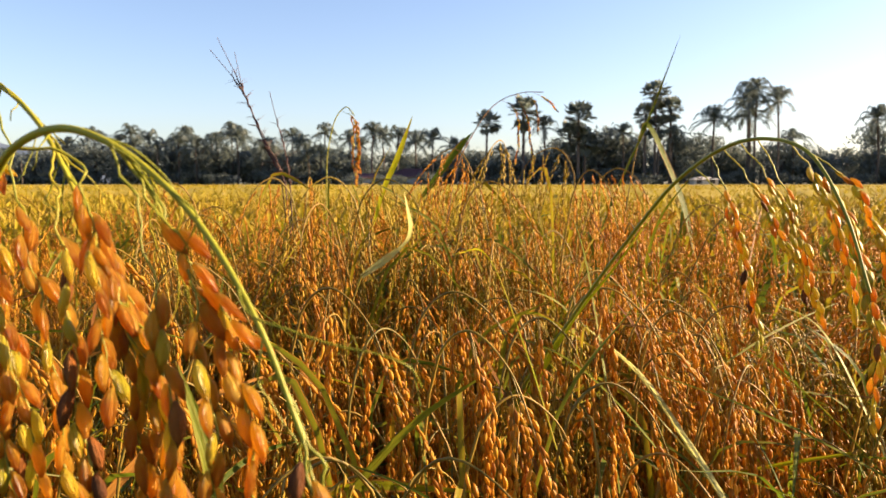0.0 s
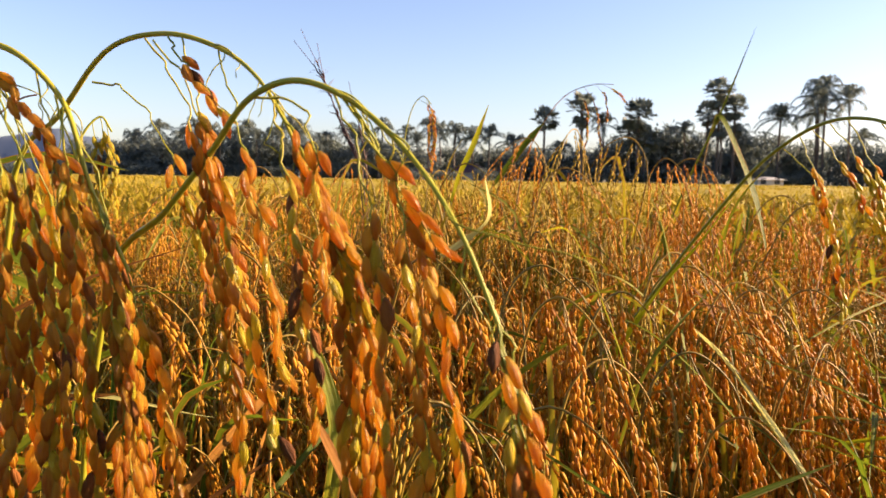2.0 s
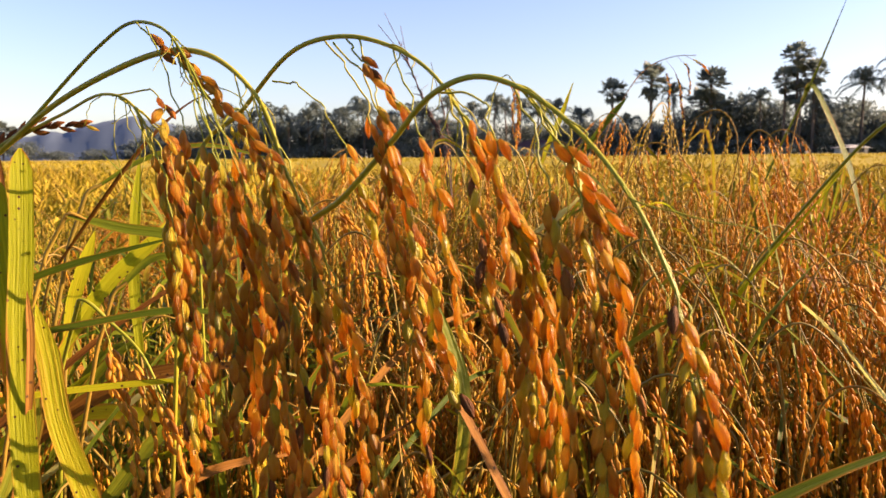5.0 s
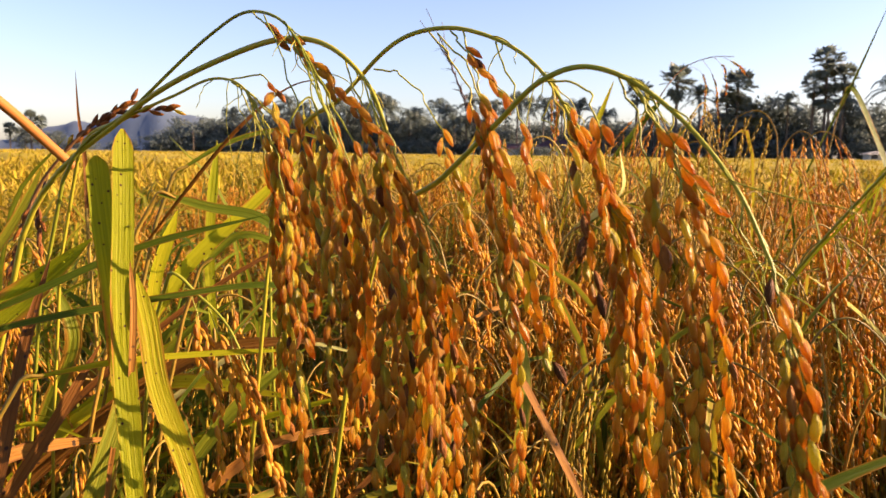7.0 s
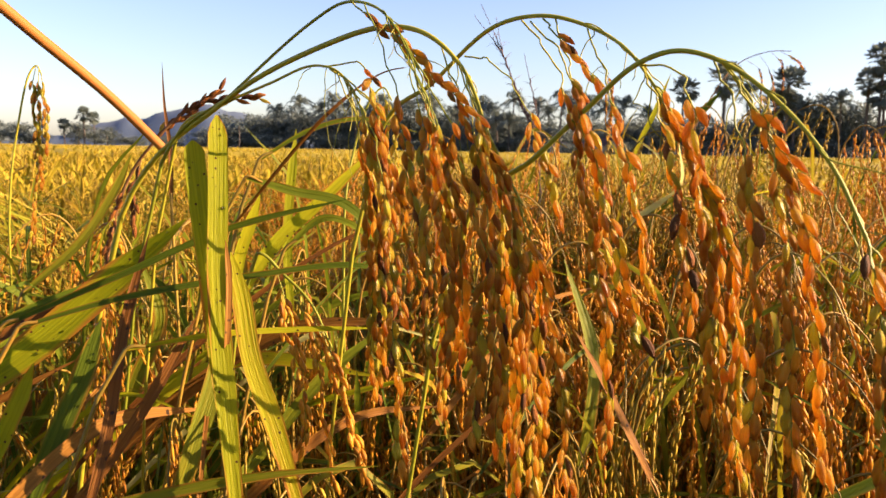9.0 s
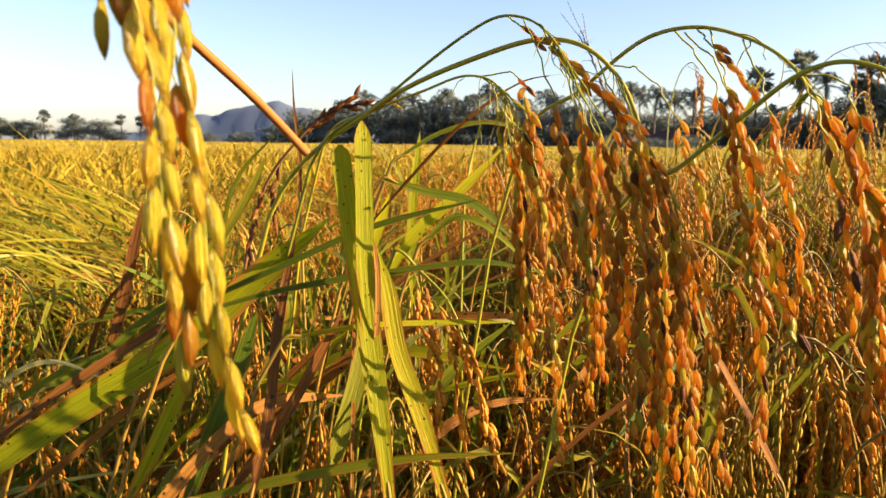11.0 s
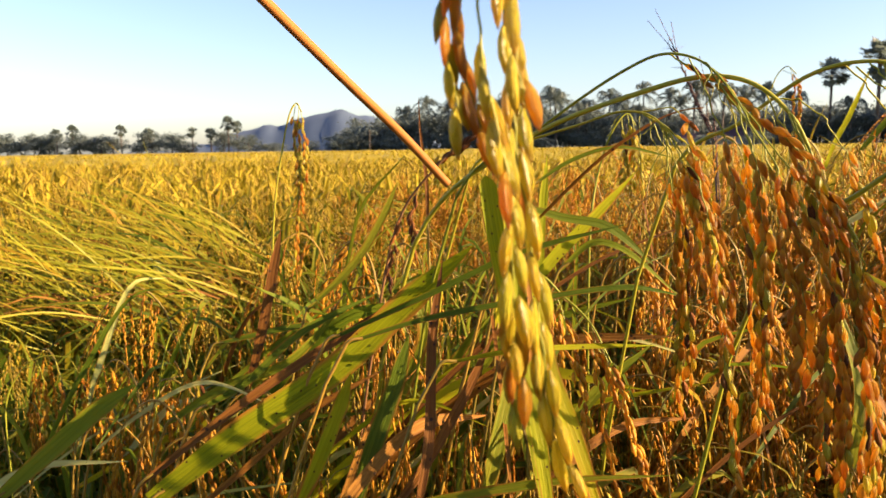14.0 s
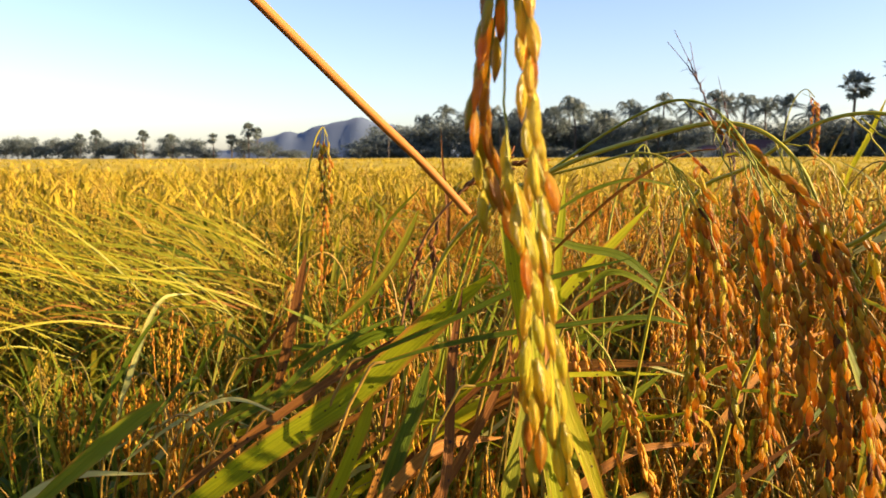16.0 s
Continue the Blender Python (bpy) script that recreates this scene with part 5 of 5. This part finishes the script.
tangle(34, (-0.72, 0.14, 0.62), (-0.26, 0.36, 0.84), 3, 25)
tangle(26, (-0.24, 0.24, 0.62), (0.10, 0.44, 0.80), 4, 60)
tangle(14, (-1.05, 0.25, 0.40), (-0.6, 0.65, 0.60), 5, 20)
tangle(26, (0.0, 0.42, 0.60), (0.42, 0.75, 0.82), 6, 120, (0.0018, 0.0024, 0.003, 0.004))
tangle(44, (-0.30, 0.50, 0.62), (0.55, 1.0, 0.90), 7, 100, (0.0016, 0.002, 0.0028, 0.004), 1.35)
for i, (x, y, top, az) in enumerate(((-0.60, 0.20, 0.80, 0.4), (-0.68, 0.30, 0.79, 2.4), (-0.80, 0.33, 0.76, 1.0), (-0.52, 0.34, 0.90, 0.2), (-0.46, 0.40, 0.93, 2.8), (-0.36, 0.36, 0.90, 0.3),
                                     (-0.30, 0.42, 0.93, 0.1), (-0.18, 0.38, 0.90, 0.8), (-0.08, 0.36, 0.88, 5.9), (0.02, 0.40, 0.89, 0.4), (0.12, 0.44, 0.86, 5.5), (0.20, 0.52, 0.87, 0.2), (-0.14, 0.46, 0.95, 2.9), (0.30, 0.58, 0.88, 4.0))):
    small_stalk(x, y, top - 0.03, az, 40 + i)
tangle(34, (-0.66, 0.27, 0.60), (-0.30, 0.46, 0.80), 17, 35, (0.004, 0.006, 0.008, 0.010), 0.9, 0.14)
for i, (x, y, top, az) in enumerate(((-0.16, 0.42, 0.91, 0.3), (-0.10, 0.50, 0.93, 5.8), (-0.05, 0.44, 0.90, 0.9), (-0.02, 0.52, 0.92, 0.1), (0.00, 0.46, 0.91, 5.6), (0.05, 0.50, 0.90, 0.5), (0.08, 0.44, 0.87, 0.2),
                                     (0.10, 0.56, 0.92, 6.0), (0.18, 0.60, 0.90, 5.4), (0.32, 0.50, 0.84, 0.1), (-0.22, 0.52, 0.94, 0.5), (0.24, 0.66, 0.89, 5.9),
                                     (0.36, 0.62, 0.87, 3.6), (-0.30, 0.56, 0.95, 0.2), (0.12, 0.64, 0.92, 0.4))):
    small_stalk(x, y, top - 0.01, az, 120 + i, 0.2, 7, 1.3)
for i, (x, y, top, az) in enumerate(low_stalks):
    small_stalk(x, y, top, az, 80 + i, 0.3)


# ---- the crop all round ----
def hanging_panicle(shape, stems, r, base, top, az, grain, step, strands=9):
    """A culm that bends over in direction az, with strands of grain hanging from the bend."""
    out = np.array([math.cos(az), math.sin(az), 0])
    base = np.asarray(base, dtype=float)
    lean = out * r.uniform(0.03, 0.10) + r.normal(0, 0.02, 3) * (1, 1, 0)
    knee = base + lean + np.array([0, 0, top - 0.03])
    pts = [base, base + lean * 0.35 + np.array([0, 0, top * 0.55]), knee, knee + out * 0.03 + np.array([0, 0, 0.028]),
           knee + out * 0.065 + np.array([0, 0, 0.012]), knee + out * 0.09 + np.array([0, 0, -0.04])]
    line = smooth_line(pts, 4)
    if stems is not None:
        tube(stems, line, 0.0016, 0.0004, 4)
    bend = line[9:]
    gv, gq, gt = grain
    for i in range(strands):
        st = bend[min(int(i * len(bend) / strands), len(bend) - 1)]
        ln = r.uniform(0.12, 0.21)
        side = out * r.uniform(-0.01, 0.045) + np.array([-out[1], out[0], 0]) * r.normal(0, 0.018)
        path = smooth_line([st, st + side * 0.7 + np.array([0, 0, -ln * 0.3]), st + side * 1.15 + np.array([0, 0, -ln])], 4)
        _, at, d = along(path, step)
        spin = r.uniform(0, 6.28)
        for k in range(1, len(at)):
            spin += 3.0
            turn = frame_to(d[k] + r.normal(0, 0.03, 3), spin)
            shape.put((gv * (step * 2.1)) @ turn.T + at[k] + turn @ np.array([0.0009, 0, 0]), gq, gt)


def arching_leaf(shape, r, base, top, az, width, n=6, droop=None):
    out = np.array([math.cos(az), math.sin(az), 0])
    b = np.asarray(base, dtype=float)
    reach = r.uniform(0.08, 0.26)
    droop = r.uniform(-0.18, 0.06) if droop is None else droop
    p = [b + np.array([0, 0, top * 0.4]), b + out * reach * 0.25 + np.array([0, 0, top * 0.75]), b + out * reach * 0.6 + np.array([0, 0, top]),
         b + out * reach * 1.15 + np.array([0, 0, top + droop])]
    strip(shape, smooth_line(p, max(n // 3, 1)), width, unit((-out[1] * 0.3, out[0] * 0.3, 1)), 0.3, twist=r.uniform(-1.2, 1.2))


PLANTS = []
for k in range(10):
    r = np.random.default_rng(100 + k)
    leafy = k > 6
    ob = thing("rice_plant", "leafy green rice plant with few drooping panicles" if leafy else "ripe rice plant with drooping golden panicles and long leaves", "rice plant", group="rice plants in the field")
    for i in range(1 if leafy else 4):
        g, stem = Shape(), Shape()
        hanging_panicle(g, stem, r, (r.normal(0, 0.025), r.normal(0, 0.025), 0), r.uniform(0.76, 0.90), r.uniform(0, 6.28), husk(3, 2, 1.0, 0.27), 0.0049, 5 if leafy else 9)
        part("culm", stem, M_CULM, ob)
        tagged(part("panicle", g, M_CROP_EAR if leafy or i == 2 else M_CROP_GRAIN, ob), kind="stuff")
    for i in range(14 if leafy else 7):
        s = Shape()
        arching_leaf(s, r, (r.normal(0, 0.03), r.normal(0, 0.03), 0), r.uniform(0.63, 0.90), r.uniform(0, 6.28), r.uniform(0.003, 0.006), 12, r.uniform(-0.1, 0.08))
        part("leaf", s, M_LEAF_GREEN if leafy else M_CROP_LEAF, ob)
    PLANTS.append(ob)

r = np.random.default_rng(5)
def hollow(x, y):
    """1 where the crop has sunk, left of the near stalks; 0 elsewhere."""
    return float(np.clip(1.5 - ((x + 0.9) / 0.56) ** 2 - ((y - 0.46) / 0.46) ** 2, 0, 1))


spots = []
tries = 0
while len(spots) < 192 and tries < 30000:
    tries += 1
    a, d = radians(r.uniform(-68, 42)), math.sqrt(r.uniform(0.46 ** 2, 1.55 ** 2))
    x, y = -0.06 + d * math.sin(a), -0.12 + d * math.cos(a)
    if all((x - u) ** 2 + (y - v) ** 2 > 0.07 ** 2 for u, v in spots) and not (x > -0.24 and y < 0.40) and not (-0.8 < x <= -0.24 and y < 0.34 and d < 0.55):
        if r.uniform() > 2.6 * hollow(x, y):
            spots.append((x, y))
for k, (x, y) in enumerate(spots):
    m = pose(x, y, 0, r.normal(0, 3.5), r.normal(0, 3.5), r.uniform(0, 360))
    h = float(canopy(np.array(x), np.array(y))) / 0.86 + r.normal(0, 0.025)
    h += 0.20 * math.exp(-((x - 0.06) / 0.16) ** 2 - ((y - 1.0) / 0.26) ** 2) + 0.17 * math.exp(-((x + 0.24) / 0.15) ** 2 - ((y - 1.05) / 0.26) ** 2)
    h += 0.11 * math.exp(-((x + 0.42) / 0.1) ** 2 - ((y - 0.45) / 0.12) ** 2)
    h -= 0.16 * (0.08 < x < 0.32 and y < 0.50)
    src = PLANTS[7 + k % 3] if ((hollow(x, y) > 0.3 or x < -0.62) and k % 6) or (x > 0.28 and y < 0.75 and k % 2) else PLANTS[k % 7]
    copy_thing(src, m).scale = (1, 1, h)
for k, (x, y) in enumerate(((-0.24, 0.30), (-0.17, 0.36), (-0.16, 0.27), (-0.09, 0.33), (-0.03, 0.29), (-0.02, 0.38), (-0.30, 0.37))):
    copy_thing(PLANTS[(k * 3) % 7], pose(x, y, 0, r.normal(0, 2), r.normal(0, 2), r.uniform(0, 360))).scale = (0.8, 0.8, 0.93)
for k, (x, y) in enumerate(((-0.44, 0.30), (-0.40, 0.24), (-0.36, 0.33), (-0.33, 0.26), (-0.47, 0.22), (-0.50, 0.36))):
    copy_thing(PLANTS[7 + k % 3], pose(x, y, 0, r.normal(0, 3), r.normal(0, 3), r.uniform(0, 360))).scale = (0.7, 0.7, 0.86)
for k in range(15):
    x, y = -1.22 + 0.16 * (k % 5) + r.normal(0, 0.03), 0.24 + 0.17 * (k // 5) + r.normal(0, 0.03)
    copy_thing(PLANTS[7 + k % 3], pose(x, y, 0, r.normal(0, 4), r.normal(0, 4), r.uniform(0, 360))).scale = (0.9, 0.9, 0.76 + 0.025 * (k % 4))
for k in range(14):
    x, y = -0.64 + 0.058 * (k % 7) + r.normal(0, 0.012), 0.40 + 0.09 * (k // 7) + r.normal(0, 0.015)
    copy_thing(PLANTS[(7 + k % 3) if k % 4 else k % 7], pose(x, y, 0, r.normal(0, 3), r.normal(0, 3), r.uniform(0, 360))).scale = (0.85, 0.85, 0.98 + 0.03 * (k % 3))
# unseen plants beside the camera, added to shade the low crop on the left
for k in range(16):
    x, y = 0.22 + 0.042 * k + r.normal(0, 0.02), -0.05 + 0.1 * (k % 3 - 1) + r.normal(0, 0.02) - 0.02 * (k < 4)
    copy_thing(PLANTS[(k * 2) % 7], pose(x, y, 0, r.normal(0, 2), r.normal(0, 2), r.uniform(0, 360))).scale = (0.9, 0.9, 0.98)
for k, (x, y, h) in enumerate(((-0.36, 1.02, 1.08), (-0.29, 0.94, 1.10), (-0.24, 1.10, 1.16), (-0.19, 0.98, 1.15), (-0.13, 1.06, 1.17), (-0.08, 0.92, 1.11), (-0.02, 1.04, 1.18), (0.04, 0.95, 1.15),
                               (0.09, 1.05, 1.19), (0.14, 0.96, 1.17), (0.19, 1.08, 1.18), (0.24, 0.98, 1.12), (0.33, 1.06, 1.10))):
    copy_thing(PLANTS[(k * 2) % 7], pose(x, y, 0, r.normal(0, 4), r.normal(0, 4), r.uniform(0, 360))).scale = (1, 1, h - 0.02)
for k, ob in enumerate(PLANTS):
    ob.matrix_basis = pose(-1.25 + 0.16 * k, 1.62 + 0.05 * (k % 3), 0, 0, 0, 40 * k) @ Matrix.Diagonal((1, 1, 0.96, 1))


def scatter(count, near, far, turn=(-72, 48), seed=1):
    r = np.random.default_rng(seed)
    a = np.radians(r.uniform(turn[0], turn[1], count))
    d = np.sqrt(r.uniform(near ** 2, far ** 2, count))
    return -0.06 + d * np.sin(a), -0.12 + d * np.cos(a), d, r


def crop(name, forms, x, y, size, r, mat, label, spread=0.0):
    """Many copies of a few forms, joined into one mesh; each stands on the ground and reaches the crop's top."""
    vs, qs, ts, bs, n = [], [], [], [], 0
    top = canopy(x, y) / 0.86 + r.normal(0, 0.03, len(x))
    for i in range(len(x)):
        v, q, t, bl = forms[i % len(forms)]
        a = r.uniform(0, 6.28)
        c, s_ = math.cos(a), math.sin(a)
        k = size[i] if hasattr(size, "__len__") else size
        w = np.empty_like(v)
        w[:, 0] = (v[:, 0] * c - v[:, 1] * s_) * k + x[i]
        w[:, 1] = (v[:, 0] * s_ + v[:, 1] * c) * k + y[i]
        w[:, :2] += v[:, 2:3] ** 2 * r.normal(0, 0.11, 2)
        w[:, 2] = v[:, 2] * top[i]
        vs.append(w)
        bs.append(bl + (i * 0.37, 0, 0))
        if len(q):
            qs.append(q + n)
        if len(t):
            ts.append(t + n)
        n += len(v)
    faces = [np.concatenate(f) for f in (qs, ts) if f]
    return tagged(new(name, mesh_of(name, np.concatenate(vs), faces, mat, True, np.concatenate(bs))), label, "rice crop", kind="stuff")


def form(kind, seed):
    r, s = np.random.default_rng(seed), Shape()
    if kind == "panicle":
        hanging_panicle(s, None, r, (0, 0, 0), r.uniform(0.78, 0.92), 0.0, husk(3, 1, 1.0, 0.28), 0.0075, 7)
    elif kind == "leaves":
        for i in range(6):
            arching_leaf(s, r, (r.normal(0, 0.03), r.normal(0, 0.03), 0), r.uniform(0.6, 0.86), r.uniform(0, 6.28), r.uniform(0.006, 0.012), 6)
        tube(s, [(0, 0, 0), (0.02, 0, 0.45), (0.05, 0, 0.84)], 0.0025, 0.001, 3)
    elif kind == "arching":
        for i in range(6):
            arching_leaf(s, r, (r.normal(0, 0.05), r.normal(0, 0.05), 0), r.uniform(0.70, 0.90), r.uniform(0, 6.28), r.uniform(0.007, 0.013), 6, r.uniform(-0.26, -0.06))
    elif kind == "ear":
        for i in range(5):
            st = np.array([r.normal(0.03, 0.03), r.normal(0, 0.03), r.uniform(0.74, 0.90)])
            ln, q = r.uniform(0.1, 0.18), r.normal(0, 0.035, 2)
            tube(s, [st, st + (q[0] * 0.5, q[1] * 0.5, -ln * 0.2), st + (q[0], q[1], -ln * 0.6), st + (q[0] * 1.2, q[1] * 1.2, -ln)], 0.0045, 0.003, 3)
    elif kind == "tuft":
        for i in range(7):
            p = np.array([r.normal(0, 0.09), r.normal(0, 0.09), r.uniform(0.60, 0.72)])
            e = p + np.array([r.normal(0, 0.13), r.normal(0, 0.13), r.uniform(0.10, 0.24)])
            w = np.array([r.normal(0, 1), r.normal(0, 1), 0])
            w *= 0.011 / max(np.linalg.norm(w), 1e-6)
            s.put([p - w, p + w, e], tris=[(0, 1, 2)])
            s.put([e - w * 0.8, e + w * 0.8, e + np.array([r.normal(0, 0.04), r.normal(0, 0.04), -0.12])], tris=[(0, 1, 2)])
    return (*s.arrays(), np.concatenate(s.b))


x, y, d, r = scatter(650, 1.35, 3.4, (-32, 48), seed=21)
crop("rice_panicles", [form("panicle", i) for i in range(9)], x, y, 1.0, r, M_CROP_GRAIN, "drooping golden rice panicles, dense")
x, y, d, r = scatter(330, 1.35, 3.4, (-72, -32), seed=29)
crop("rice_panicles", [form("panicle", i) for i in range(9)], x, y, 1.0, r, M_CROP_EAR, "yellow rice panicles, bent low by the wind")
x, y, d, r = scatter(1500, 1.2, 3.6, seed=22)
crop("rice_leaves", [form("leaves", i) for i in range(9)], x, y, 1.1, r, M_CROP_LEAF, "green and yellowing rice leaves between the panicles")
x, y, d, r = scatter(2600, 3.2, 9.0, seed=23)
crop("rice_ears", [form("ear", i) for i in range(9)], x, y, 1.1, r, M_CROP_EAR, "ripe rice ears farther out in the field")
x, y, d, r = scatter(3600, 3.2, 9.0, seed=24)
crop("rice_leaves", [form("arching", 30 + i) for i in range(9)], x, y, 1.3, r, M_CROP_FAR, "rice leaves farther out in the field")
x, y, d, r = scatter(9000, 7.0, 60.0, seed=25)
crop("rice_tufts", [form("tuft", i) for i in range(9)], x, y, 0.9 + d * 0.03, r, M_CROP_FAR, "tops of the ripe crop far out in the field")

x, y, d, r = scatter(520, 0.75, 3.2, (125, 285), seed=41)
crop("rice_ears", [form("ear", i) for i in range(9)], x, y, 1.1, r, M_CROP_EAR, "ripe rice ears of the field behind")
x, y, d, r = scatter(620, 0.75, 3.2, (120, 288), seed=42)
crop("rice_leaves", [form("leaves", 30 + i) for i in range(9)], x, y, 1.2, r, M_CROP_LEAF, "rice leaves of the field behind")
x, y, d, r = scatter(420, 1.3, 3.2, (48, 122), seed=43)
crop("rice_leaves", [form("leaves", 30 + i) for i in range(9)], x, y, 1.1, r, M_CROP_LEAF, "rice leaves at the side of the field")

r = np.random.default_rng(47)
x, y = r.uniform(-1.25, -0.52, 260), r.uniform(0.18, 0.86, 260)
deep = np.array([hollow(u, v) for u, v in zip(x, y)]) > 0.35
crop("rice_leaves", [form("arching", 60 + i) for i in range(9)], x[deep], y[deep], 0.9, r, M_LEAF_GREEN, "dark green rice leaves in the sunk shady part of the crop")

# lodged straw, pressed down by the wind: it fans out from its broken base
def lodged(name, label, count, seed, mat, reach, wide, lift):
    r, s = np.random.default_rng(seed), Shape()
    for i in range(count):
        u, back = r.uniform(0, 1), r.uniform(0, 1) ** 1.5
        b = np.array([-1.00 - 0.36 * u - 0.50 * back, 0.92 - 0.30 * u + 0.62 * back, 0.69 + 0.05 * back]) + r.normal(0, 0.035, 3)
        out = unit(np.array([-0.78 + r.normal(0, 0.3), -0.30 + r.normal(0, 0.34), lift + r.normal(0, 0.15)]))
        ln = r.uniform(*reach)
        strip(s, smooth_line([b, b + out * ln * 0.5 + (0, 0, 0.012), b + out * ln + (0, 0, -0.02 * ln / 0.3)], 4), r.uniform(*wide), unit((0.3 + r.normal(0, 0.2), -0.7, 0.6)), 0.2, twist=r.uniform(-0.6, 0.6))
    tagged(new(name, s.mesh(name, mat)), label, "rice crop", kind="stuff")


lodged("lodged_straw", "bright yellow rice leaves laid flat by the wind", 330, 31, M_LODGED, (0.14, 0.40), (0.0016, 0.0036), 0.40)
lodged("lodged_leaves", "withered brown straw at the base of the flattened rice", 120, 32, M_LEAF_BROWN, (0.06, 0.2), (0.002, 0.004), 0.12)
lodged("lodged_green_leaves", "green rice leaves among the flattened straw", 120, 33, M_CROP_LEAF, (0.12, 0.3), (0.003, 0.007), 0.40)
